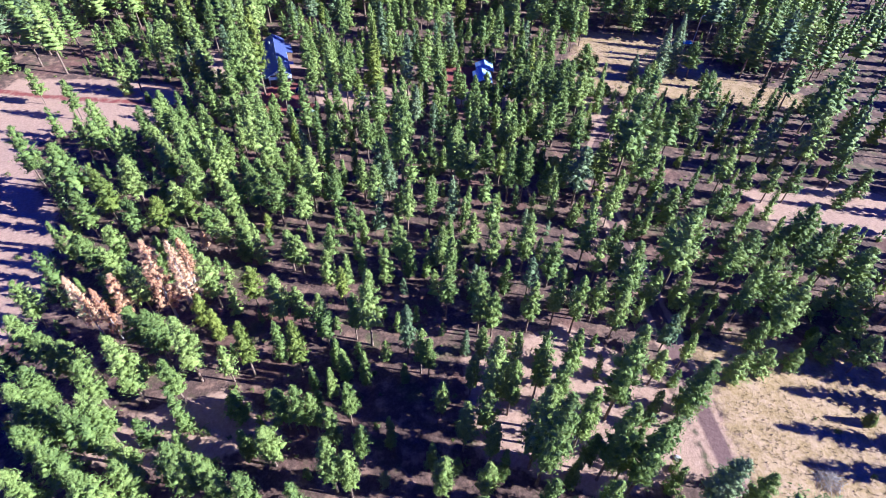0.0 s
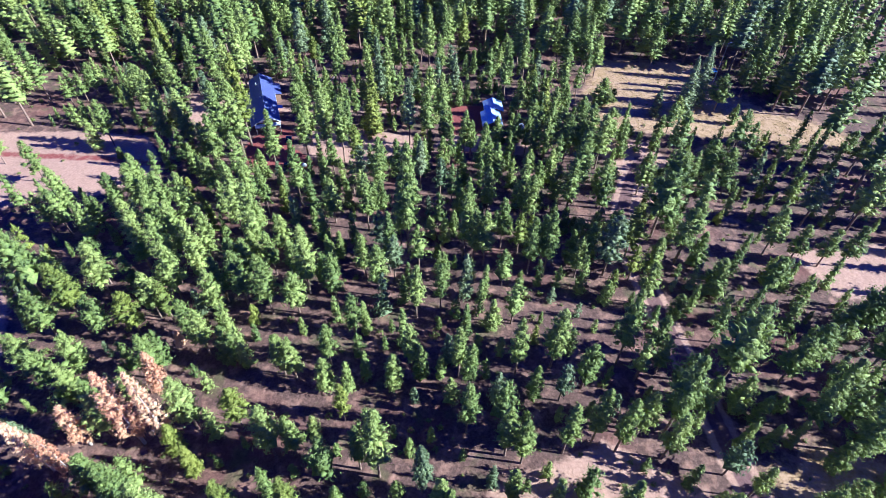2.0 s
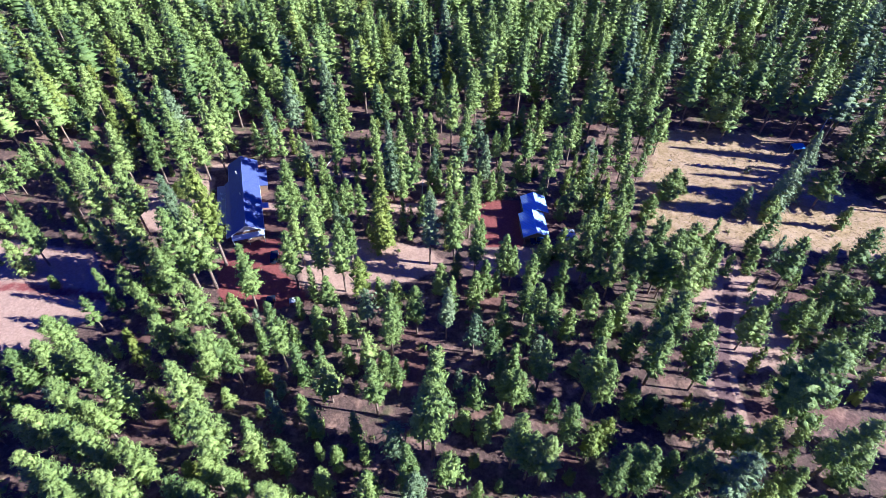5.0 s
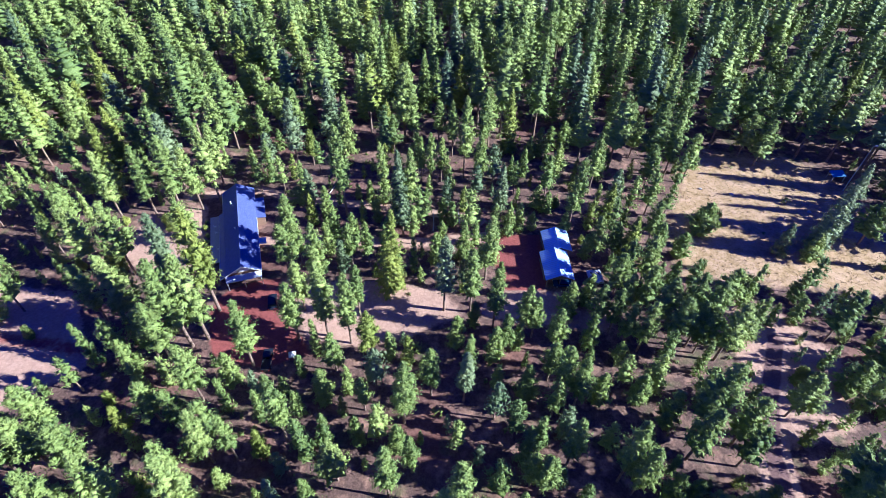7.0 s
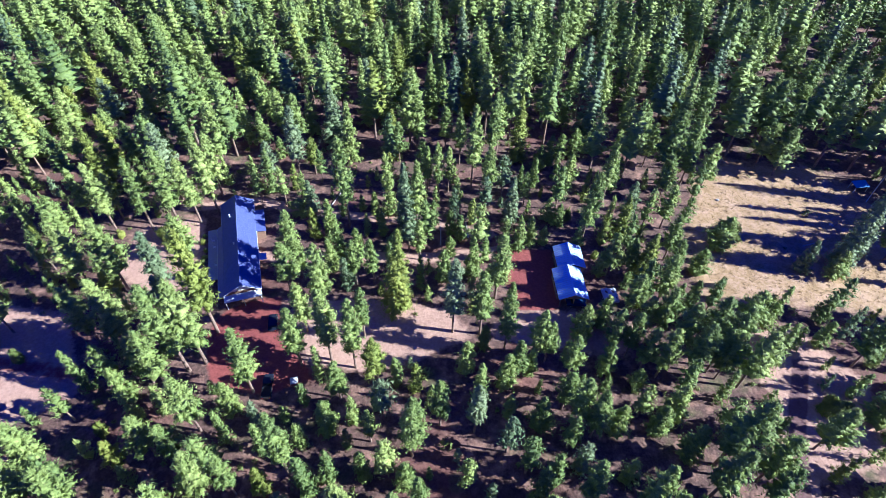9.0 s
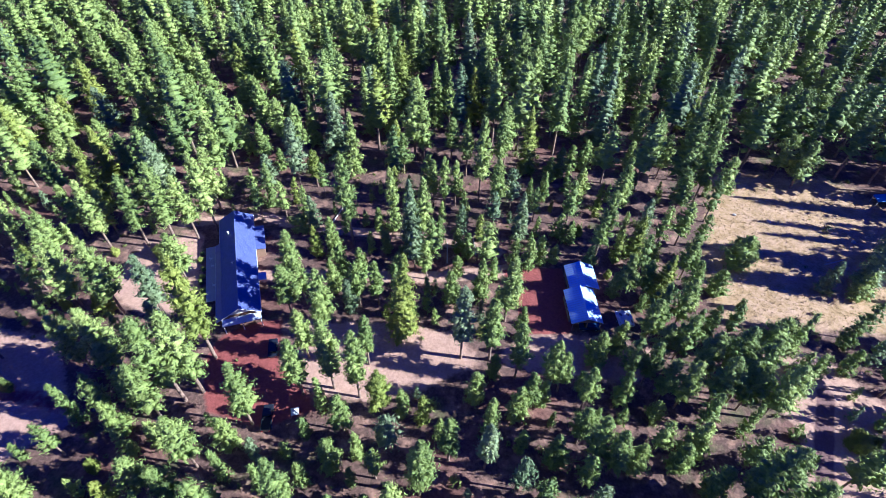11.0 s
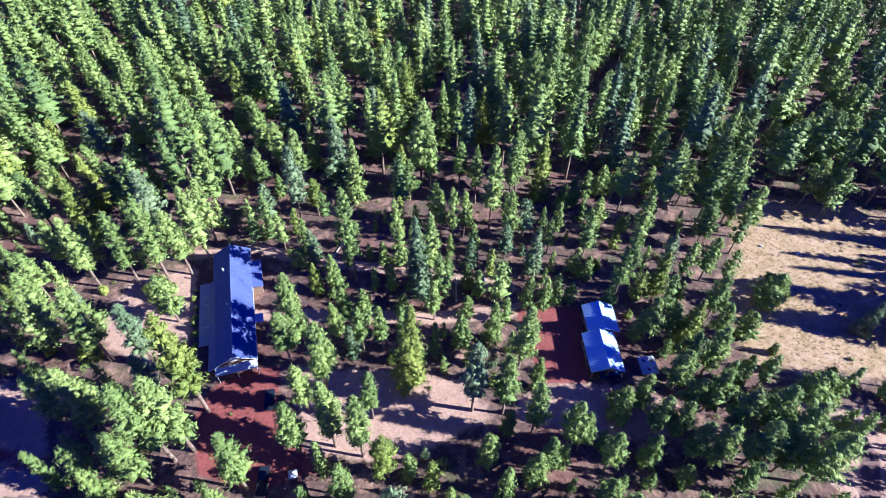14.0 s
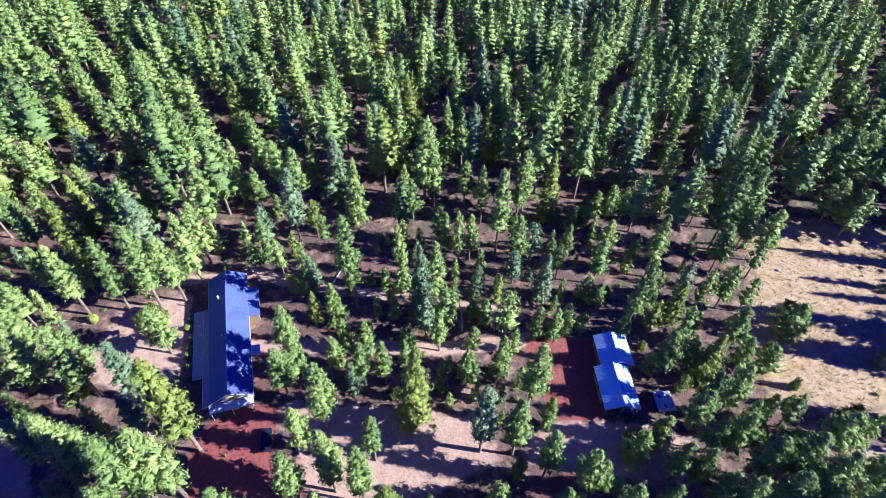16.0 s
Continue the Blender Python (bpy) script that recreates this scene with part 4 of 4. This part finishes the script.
def old_wood(x, y, free, rng):
    if thinned(x, y) or noise.noise((x * 0.035, y * 0.035, 3.0)) < -0.12 and rng.uniform() < 0.5:
        return False
    return free


def young_wood(x, y, free, rng):
    return free and thinned(x, y) and noise.noise((x * 0.05, y * 0.05, 9.0)) > -0.42 and rng.uniform() < (0.92 if y > 75 else 0.4)


def build_woods():
    forms = {}
    lots = {"near": {"n": [], "g": [], "s": []}, "trunks": []}
    for x, y, k in scatter(21000, 7.4, old_wood) + scatter(30000, 4.1, young_wood):
        shown = abs(x + 8) < seen_width(y) + 8 and 28 < y < 405
        if not shown and k > 0.55:
            continue
        h = (4.0 + 11 * k ** 1.6) if thinned(x, y) else (19 + 12 * k)
        kind = "fir" if (k * 977) % 1 < 0.3 else "young" if h < 11 else "pine"
        tone = "g" if (k * 613) % 1 < 0.06 else "s" if (k * 613) % 1 < 0.17 else "n"
        hc = min((6.0, 9.0, 12.5, 17.0, 23.0, 28.0), key=lambda v: abs(v - h))
        q = (0.21, 0.26, 0.31)[int(k * 7919) % 3] * (0.72 if kind == "fir" else 1.0)
        key = (kind, hc, q, shown)
        if key not in forms:
            forms[key] = tree_form(901 + len(forms), kind, hc, q * hc, 0.34 if shown else 0.02)
        wood, leaf = forms[key]
        a, s = k * 5023, h / hc
        turn = np.array([[math.cos(a), math.sin(a), 0], [-math.sin(a), math.cos(a), 0], [0, 0, 1]]) * s
        base = np.array((x, y, float(ground_z(x, y))))
        lots["near"][tone].append((leaf[0] @ turn + base, leaf[1], (k * 331) % 1 - 0.5))
        lots["trunks"].append((wood[0] @ turn + base, wood[1]))
    woods = tagged(new("pine_woods"), "dense stand of green pines and firs filling the hillside", "forest", kind="stuff")
    for tone, lot in lots["near"].items():
        me = mesh_of("crowns", *gather([row[:2] for row in lot]), NEEDLES[tone])
        own = np.concatenate([np.full(len(v), k, np.float32) for v, f, k in lot])
        me.attributes.new("own_tone", "FLOAT", "POINT").data.foreach_set("value", own)
        new("crowns", me).parent = woods
    new("trunks", mesh_of("trunks", *gather(lots["trunks"]), BARK)).parent = woods


def build_undergrowth():
    forms = [bush_form(40 + k, 0.5 + 0.35 * k, 0.5 + 0.25 * k, 12 + 7 * k, 2)[1] for k in range(4)]
    lot = []
    for x, y, k in scatter(5400, 2.4, lambda x, y, free, rng: y > 25 and abs(x + 8) < seen_width(y) + 5 and (free or rng.uniform() < 0.12)):
        v, f = forms[int(k * 4)]
        a, s = k * 3001, 0.6 + (k * 37) % 0.9
        turn = np.array([[math.cos(a), math.sin(a), 0], [-math.sin(a), math.cos(a), 0], [0, 0, 1]]) * s
        lot.append((v @ turn + (x, y, float(ground_z(x, y)) - 0.05), f))
    tagged(new("undergrowth", mesh_of("undergrowth", *gather(lot), BUSH_LEAF)), "low green brush and seedlings between the pines", "undergrowth", kind="stuff")


def build_grass():
    rng = np.random.default_rng(77)
    p = np.stack([rng.uniform(50, 165, 26000), rng.uniform(12, 246, 26000)], -1)
    deep = np.maximum(inside_depth(p[:, 0], p[:, 1], MEADOW), inside_depth(p[:, 0], p[:, 1], NORTH_MEADOW))
    p = p[deep > rng.uniform(-2, 3, len(p))]
    at = np.stack([p[:, 0], p[:, 1], ground_z(p[:, 0], p[:, 1])], -1)
    at = np.repeat(at, 5, 0) + rng.normal(0, 0.13, (len(at) * 5, 3)) * (1, 1, 0)
    n, a = len(at), rng.uniform(0, 6.28, len(at))
    side = np.stack([np.cos(a), np.sin(a), np.zeros(n)], -1) * rng.uniform(0.03, 0.06, (n, 1))
    tip = at + rng.normal(0, 0.12, (n, 3)) * (1, 1, 0) + np.stack([np.zeros(n), np.zeros(n), rng.uniform(0.15, 0.4, n)], -1)
    v, f = np.stack([at - side, at + side, tip], 1).reshape(-1, 3), np.arange(3 * n).reshape(-1, 3)
    tagged(new("dry_grass", mesh_of("dry_grass", v, f, GRASS)), "straw-coloured tufts of dry meadow grass", "grass", kind="stuff")


build_woods()
build_undergrowth()
build_grass()

# ---- the house ----
HOUSE = pose(-58.6, 190.2, float(ground_z(-60, 205)) + 0.1, 0, 0, 15.3)
house = thing("house", HOUSE, "long low house with blue-grey shingle gable roof and white trim", "house")


def build_house():
    # local: x across, y along the ridge; eaves at 3.0, ridge at 5.3
    part("wall", box(0.6, 7.6, 0.5, 31.8, -0.4, 3.0), SIDING, house)
    part("wall", box(7.6, 10.2, 19.8, 27.7, -0.4, 2.5), SIDING, house)
    for y in (0.5, 31.8):
        part("gable", solid([(0.6, y - 0.06, 3.0), (7.6, y - 0.06, 3.0), (4.1, y - 0.06, 5.05)], (0, 0.12, 0)), TRIM_WHITE, house, "white gable end")
    roof = part("roof", solid([(-0.1, -0.3, 2.85), (4.1, -0.3, 5.3), (4.1, -0.3, 5.48), (-0.1, -0.3, 3.03)], (0, 32.8, 0)), ROOF_SHINGLE, house)
    part("roof", solid([(4.1, -0.3, 5.3), (8.3, -0.3, 2.85), (8.3, -0.3, 3.03), (4.1, -0.3, 5.48)], (0, 32.8, 0)), ROOF_SHINGLE, house)
    part("porch_roof", solid([(8.3, 19.5, 2.86), (10.6, 19.5, 2.5), (10.6, 19.5, 2.64), (8.3, 19.5, 3.02)], (0, 8.5, 0)), ROOF_SHINGLE, house)
    part("roof", solid([(-1.3, -0.3, 2.15), (-0.1, -0.3, 2.85), (-0.1, -0.3, 3.03), (-1.3, -0.3, 2.33)], (0, 24.2, 0)), ROOF_SHINGLE, house)
    part("ridge_cap", solid([(3.9, -0.32, 5.40), (4.1, -0.32, 5.54), (4.3, -0.32, 5.40)], (0, 32.84, 0)), ROOF_SHINGLE, roof)
    for k in range(22):
        y = 0.6 + k * 1.45
        for sgn in (-1, 1):
            part("shingle_course", solid([(4.1 + sgn * 4.2 * f, -0.28, 5.485 - 2.45 * f) for f in ((k + 0.6) / 23, (k + 0.75) / 23)] + [(4.1 + sgn * 4.2 * (k + 0.75) / 23, -0.28, 5.515 - 2.45 * (k + 0.75) / 23)], (0, 32.76, 0)), ROOF_SHINGLE, roof)
    for x, y, hgt in ((2.4, 25.0, 0.9), (3.2, 14.0, 0.6), (5.2, 9.0, 0.5)):
        z = 5.4 - abs(x - 4.1) * 0.583
        vent = part("roof_vent", tube((x, y, z - 0.1), (x, y, z + hgt), 0.13, 0.13, 10), TRIM_WHITE, roof, "white metal roof vent")
        part("vent_cap", tube((x, y, z + hgt), (x, y, z + hgt + 0.12), 0.22, 0.16, 10), TRIM_WHITE, roof)
    part("entry_canopy", solid([(8.3, 9.4, 2.62), (10.0, 9.4, 2.3), (10.0, 9.4, 2.38), (8.3, 9.4, 2.7)], (0, 2.4, 0)), CANVAS, house, "small pale entry canopy")
    for x0, x1, y0, z in ((-0.18, -0.1, 24.0, 2.86), (-1.38, -1.3, -0.25, 2.16), (8.3, 8.38, -0.25, 2.86)):
        part("gutter", box(x0, x1, y0, 23.8 if x0 < -1 else 32.4, z, z + 0.14), TRIM_WHITE, house, "white gutter")
    for k, sgn in enumerate((-1, 1)):
        part("bargeboard", solid([(4.1, -0.36, 5.18), (4.1 + sgn * 4.25, -0.36, 2.72), (4.1 + sgn * 4.25, -0.36, 2.98), (4.1, -0.36, 5.44)], (0, 0.05, 0)), TRIM_WHITE, house, "white bargeboard")
    for y in (4.0, 9.5, 14.0, 19.5, 25.0, 29.0):
        win = part("window", box(0.5, 0.62, y - 0.7, y + 0.7, 0.9, 2.2), TRIM_WHITE, house, "white-framed window")
        part("pane", box(0.46, 0.51, y - 0.6, y + 0.6, 1.0, 2.1), DARK_GLASS, win)
    for x in (2.3, 5.6):
        win = part("window", box(x - 0.7, x + 0.7, 0.38, 0.5, 0.9, 2.2), TRIM_WHITE, house, "white-framed window")
        part("pane", box(x - 0.6, x + 0.6, 0.34, 0.39, 1.0, 2.1), DARK_GLASS, win)
    part("porch_roof", solid([(0.0, -0.3, 2.82), (8.2, -0.3, 2.82), (8.2, -1.9, 2.35), (0.0, -1.9, 2.35)], (0, 0, 0.09)), CANVAS, house, "pale grey porch roof")
    for x in (0.2, 4.0, 7.9):
        part("porch_post", box(x, x + 0.12, -1.8, -1.68, -0.5, 2.38), TRIM_WHITE, house)
    door = part("door", box(3.6, 4.5, 0.4, 0.5, 0.0, 2.05), TRIM_WHITE, house, "white front door")
    part("door_handle", box(4.3, 4.38, 0.32, 0.4, 0.98, 1.1), CHROME, door)


build_house()

deck = thing("deck", HOUSE, "grey wooden deck along the shaded side of the house", "deck")
for k in range(22):
    part("board", box(-4.0, 0.45, 8.0 + k * 0.82, 8.0 + k * 0.82 + 0.78, 0.34, 0.42), DECK_WOOD, deck)
for x in (-2.9, -1.2):
    for y in (8.3, 14.0, 20.0, 25.6):
        part("post", box(x, x + 0.14, y, y + 0.14, -0.5, 0.34), DECK_WOOD, deck)
for x, y in ((-2.4, 19.0), (-2.7, 21.5), (-2.1, 12.5)):
    chair = thing("garden_chair", HOUSE @ pose(x, y, 0.42, 0, 0, 80), "white garden chair on the deck", "chair", "chairs on the deck")
    part("seat", box(-0.28, 0.28, -0.28, 0.28, 0.38, 0.43, 0.01), TRIM_WHITE, chair)
    part("backrest", box(-0.28, 0.28, 0.24, 0.29, 0.43, 0.92, 0.01), TRIM_WHITE, chair)
    for lx in (-0.26, 0.21):
        for ly in (-0.26, 0.21):
            part("leg", box(lx, lx + 0.05, ly, ly + 0.05, 0, 0.38), TRIM_WHITE, chair)
for k, y in enumerate((9.0, 12.0, 14.8, 16.6, 19.0, 22.0, 24.5)):
    p = HOUSE @ Vector((-4.9 + 0.3 * math.sin(k * 2.1), y, 0))
    stand_bush(p.x, p.y, 0.9 + 0.35 * (k % 3), 0.7 + 0.2 * (k % 2), "g" if k % 2 else "n")


# ---- the barn ----
BARN = pose(20.7, 187.5, float(ground_z(20, 195)) + 0.1)
barn = thing("barn", BARN, "barn in two sections with pale blue-white ribbed metal gable roofs", "barn")


def barn_section(x0, x1, y0, y1, eave, ridge, bay):
    mid = (x0 + x1) / 2
    part("wall", box(x0 + 0.35, x1 - 0.35, y0 + bay, y1 - 0.3, -0.4, eave), BARN_WALL, barn)
    for y in (y0 + 0.3, y1 - 0.3):
        part("gable", solid([(x0 + 0.35, y - 0.05, eave), (x1 - 0.35, y - 0.05, eave), (mid, y - 0.05, ridge - 0.2)], (0, 0.1, 0)), BARN_WALL, barn)
    for sgn in (-1, 1):
        edge = mid + sgn * (x1 - x0) / 2
        roof = part("roof", solid([(mid, y0, ridge), (edge, y0, eave - 0.05), (edge, y0, eave + 0.03), (mid, y0, ridge + 0.08)], (0, y1 - y0, 0)), ROOF_METAL, barn)
        count = int((y1 - y0) / 0.6)
        for k in range(count + 1):
            y = min(y0 + k * (y1 - y0) / count, y1 - 0.06)
            part("rib", solid([(mid, y, ridge + 0.08), (edge, y, eave + 0.03), (edge, y, eave + 0.09), (mid, y, ridge + 0.14)], (0, 0.06, 0)), RIB_METAL, roof)
    part("ridge_cap", solid([(mid - 0.25, y0 - 0.02, ridge + 0.06), (mid, y0 - 0.02, ridge + 0.2), (mid + 0.25, y0 - 0.02, ridge + 0.06)], (0, y1 - y0 + 0.04, 0)), ROOF_METAL, barn)


barn_section(-3.6, 3.4, 0.0, 9.6, 2.6, 4.1, 2.6)
for x in (-3.2, -0.1, 2.85):
    part("post", box(x, x + 0.18, 0.25, 0.43, -0.4, 2.6), BARN_WALL, barn)
barn_section(-2.0, 4.9, 9.7, 17.3, 2.5, 3.9, 0.3)
door = part("barn_door", box(-1.8, 1.6, 2.46, 2.58, -0.1, 2.3), BARN_WALL, barn, "wide plank barn door")
for k in range(7):
    part("plank", box(-1.78 + k * 0.48, -1.34 + k * 0.48, 2.41, 2.458, -0.05, 2.25), BARN_WALL, door)
for k, y in enumerate((3.6, 5.6, 7.6)):
    win = part("window", box(-3.3, -3.2, y - 0.5, y + 0.5, 1.1, 2.0), TRIM_WHITE, barn, "small white-framed window")
    part("pane", box(-3.34, -3.29, y - 0.42, y + 0.42, 1.18, 1.92), DARK_GLASS, win)


# ---- vehicles and small things ----
def wheel(parent, x, y, r, w):
    tyre = part("wheel", tube((x - w / 2, y, r), (x + w / 2, y, r), r, r, 14), TYRE, parent)
    part("rim", tube((x - w / 2 - 0.01, y, r), (x + w / 2 + 0.01, y, r), r * 0.6, r * 0.6, 10), CHROME, tyre)


def build_car(m, paint, label, pickup):
    car = thing("pickup_truck" if pickup else "car", m, label, "pickup truck" if pickup else "car", "parked vehicles")
    length = 5.4 if pickup else 4.5
    body = part("body", box(-0.92, 0.92, -length / 2, length / 2, 0.38, 0.98, 0.1), paint, car)
    if pickup:
        part("cabin", box(-0.82, 0.82, 0.0, 1.6, 0.96, 1.72, 0.14), paint, car)
        part("bed_floor", box(-0.74, 0.74, -2.55, -0.12, 0.985, 1.0), TYRE, car, "dark open load bed")
        for x in (-0.9, 0.76):
            part("bed_side", box(x, x + 0.14, -2.62, 0.0, 0.96, 1.3, 0.02), paint, car)
        part("tailgate", box(-0.9, 0.9, -2.7, -2.6, 0.9, 1.3, 0.02), paint, car)
        y0, y1 = 0.0, 1.6
    else:
        part("cabin", box(-0.8, 0.8, -1.5, 0.9, 0.96, 1.46, 0.16), paint, car)
        y0, y1 = -1.5, 0.9
    top = 1.72 if pickup else 1.46
    part("windscreen", solid([(-0.7, y1 + 0.02, top - 0.12), (0.7, y1 + 0.02, top - 0.12), (0.76, y1 + 0.28, 1.0), (-0.76, y1 + 0.28, 1.0)], (0, 0.02, 0.02)), DARK_GLASS, car)
    part("rear_window", box(-0.66, 0.66, y0 - 0.02, y0 + 0.02, 1.08, top - 0.14), DARK_GLASS, car)
    for x in (-0.84, 0.82):
        part("side_window", box(x, x + 0.02, y0 + 0.2, y1 - 0.15, 1.06, top - 0.14), DARK_GLASS, car)
    for x in (-0.7, 0.7):
        part("headlight", box(x - 0.16, x + 0.16, length / 2 - 0.03, length / 2 + 0.02, 0.66, 0.82), CHROME, car)
        part("tail_light", box(x - 0.12, x + 0.12, -length / 2 - 0.02, -length / 2 + 0.03, 0.66, 0.82), painted("red_lens", (0.4, 0.02, 0.02), 0.3), car)
    for x in (-0.84, 0.84):
        for y in (-length * 0.31, length * 0.31):
            wheel(car, x, y, 0.38, 0.24)
    return car


build_car(pose(-44.9, 168.2, float(ground_z(-44.9, 168.2)) + 0.02, 0, 0, 4), CAR_DARK, "dark pickup truck parked on the red drive", True)
build_car(pose(-46.9, 184.0, float(ground_z(-46.9, 184.0)) + 0.02, 0, 0, 8), CAR_DARK, "dark car parked in shade at the drive edge", False)
build_car(pose(21.6, 188.4, float(ground_z(21.6, 188.4)) + 0.02, 0, 0, 88), CAR_BLUE, "blue car parked before the barn", False)


def build_trailer():
    m = pose(30.0, 190.2, float(ground_z(30, 190.2)), 0, 0, 2)
    tr = thing("flatbed_trailer", m, "small trailer under a pale grey tarpaulin beside the barn", "trailer")
    part("frame", box(-1.6, 1.6, -2.0, 2.0, 0.5, 0.62, 0.02), CHROME, tr)
    bm = bmesh.new()
    bmesh.ops.create_grid(bm, x_segments=14, y_segments=14, size=1, matrix=Matrix.Diagonal((1.75, 2.1, 1, 1)))
    for v in bm.verts:
        v.co.z = 1.25 + 0.1 * math.sin(v.co.x * 4 + v.co.y) + 0.08 * math.cos(v.co.y * 3.1) - 0.5 * max(0, abs(v.co.x) - 1.4) - 0.4 * max(0, abs(v.co.y) - 1.7)
    bmesh.ops.solidify(bm, geom=bm.faces[:], thickness=0.03)
    part("tarpaulin", bm, CANVAS, tr, "creased pale tarpaulin")
    part("load", box(-1.45, 1.45, -1.8, 1.8, 0.62, 1.15, 0.05), BARN_WALL, tr)
    for x in (-1.62, 1.62):
        wheel(tr, x, -0.2, 0.33, 0.2)
    part("drawbar", tube((0, 2.0, 0.55), (0, 3.2, 0.45), 0.05, 0.05), CHROME, tr)
    part("jockey_wheel", tube((0, 3.0, 0.0), (0, 3.0, 0.5), 0.05, 0.05), CHROME, tr)


build_trailer()

tent = thing("canopy_tent", pose(-39.9, 169.4, float(ground_z(-39.9, 169.4)), 0, 0, 12), "small pale grey pitched canvas canopy by the drive", "canopy")
for k in range(4):
    a0, a1 = radians(45 + 90 * k), radians(135 + 90 * k)
    p, q = (1.1 * math.cos(a0), 1.1 * math.sin(a0), 0.8), (1.1 * math.cos(a1), 1.1 * math.sin(a1), 0.8)
    part("canvas_panel", solid([p, q, (0, 0, 1.7)], (0, 0, 0.03)), CANVAS, tent)
    part("pole", tube((p[0] * 0.96, p[1] * 0.96, -0.3), (p[0] * 0.96, p[1] * 0.96, 0.82), 0.03, 0.03), CHROME, tent)

pole = thing("lamp_pole", pose(113.0, 224.0, float(ground_z(113, 224))), "tall thin white pole with a small lamp head in the clearing", "lamp pole")
part("shaft", tube((0, 0, -0.5), (0, 0, 15.5), 0.13, 0.07, 10), POLE_STEEL, pole)
part("arm", tube((0, 0, 15.3), (0.9, 0.1, 15.6), 0.05, 0.04), POLE_STEEL, pole)
part("lamp_head", box(0.6, 1.3, -0.15, 0.3, 15.55, 15.75, 0.03), TRIM_WHITE, pole)
shelter = thing("shelter", pose(113.5, 229.5, float(ground_z(113.5, 229.5)), 0, 0, 5), "low shelter with a faded blue roof sheet in tree shade", "shelter")
part("roof", solid([(-2.2, -1.3, 2.0), (2.2, -1.3, 2.0), (2.2, 1.3, 2.5), (-2.2, 1.3, 2.5)], (0, 0, 0.05)), BLUE_TARP, shelter)
for x in (-2.0, 1.9):
    for y, z in ((-1.15, 2.0), (1.1, 2.43)):
        part("post", box(x, x + 0.12, y, y + 0.12, -0.4, z), DECK_WOOD, shelter)


def brush_pile(x, y, r):
    rng = np.random.default_rng(int(x * 10))
    sticks = []
    for _ in range(150):
        a, d = rng.uniform(0, 6.28), r * math.sqrt(rng.uniform())
        c = np.array([d * math.cos(a), d * math.sin(a), 0.15 + 0.9 * (1 - d / r) * rng.uniform()])
        w = rng.normal(0, 1, 3) * (1, 1, 0.35)
        w *= rng.uniform(0.5, 1.4) / np.linalg.norm(w)
        sticks.append(prism(c - w, c + w, 0.05, 0.02, 4))
    ob = new("brush_pile", mesh_of("brush_pile", *gather(sticks), DEAD_WOOD))
    ob.location = (x, y, float(ground_z(x, y)))
    tagged(ob, "heap of bleached grey cut branches on dry grass", "brush pile")


brush_pile(71.8, 42.6, 2.3)


def fallen_log(x, y, length, turn, r=0.2):
    bm = tube((-length / 2, 0, r * 0.85), (length / 2, 0, r * 0.75), r, r * 0.7, 9)
    ob = part("fallen_log", bm, DEAD_WOOD)
    ob.matrix_basis = pose(x, y, float(ground_z(x, y)), 0, 0, turn)
    tagged(ob, "bleached fallen pine log lying on the ground", "log", "fallen logs")


for x, y, length, turn in ((-38, 226, 9, 70), (-2, 214, 6, 92), (-9, 212, 7, 88), (66, 214, 5, 10), (88, 207, 6, 15)):
    fallen_log(x, y, length, turn)


def boulder(x, y, r):
    rng = np.random.default_rng(int(abs(x) * 7))
    bm = bmesh.new()
    bmesh.ops.create_icosphere(bm, subdivisions=2, radius=r)
    for v in bm.verts:
        v.co *= 0.8 + 0.35 * noise.noise(v.co * 1.4 / r + Vector((x, y, 0)))
        v.co.z *= 0.65
    ob = part("boulder", bm, STONE)
    ob.matrix_basis = pose(x, y, float(ground_z(x, y)) + r * 0.15)
    tagged(ob, "grey boulder half sunk in dry grass", "boulder", "boulders")


for x, y, r in ((78, 222, 0.8), (92, 219, 0.9), (97, 214, 0.7), (45, 47, 0.8), (-83, 206, 0.6), (70, 225, 0.6)):
    boulder(x, y, r)
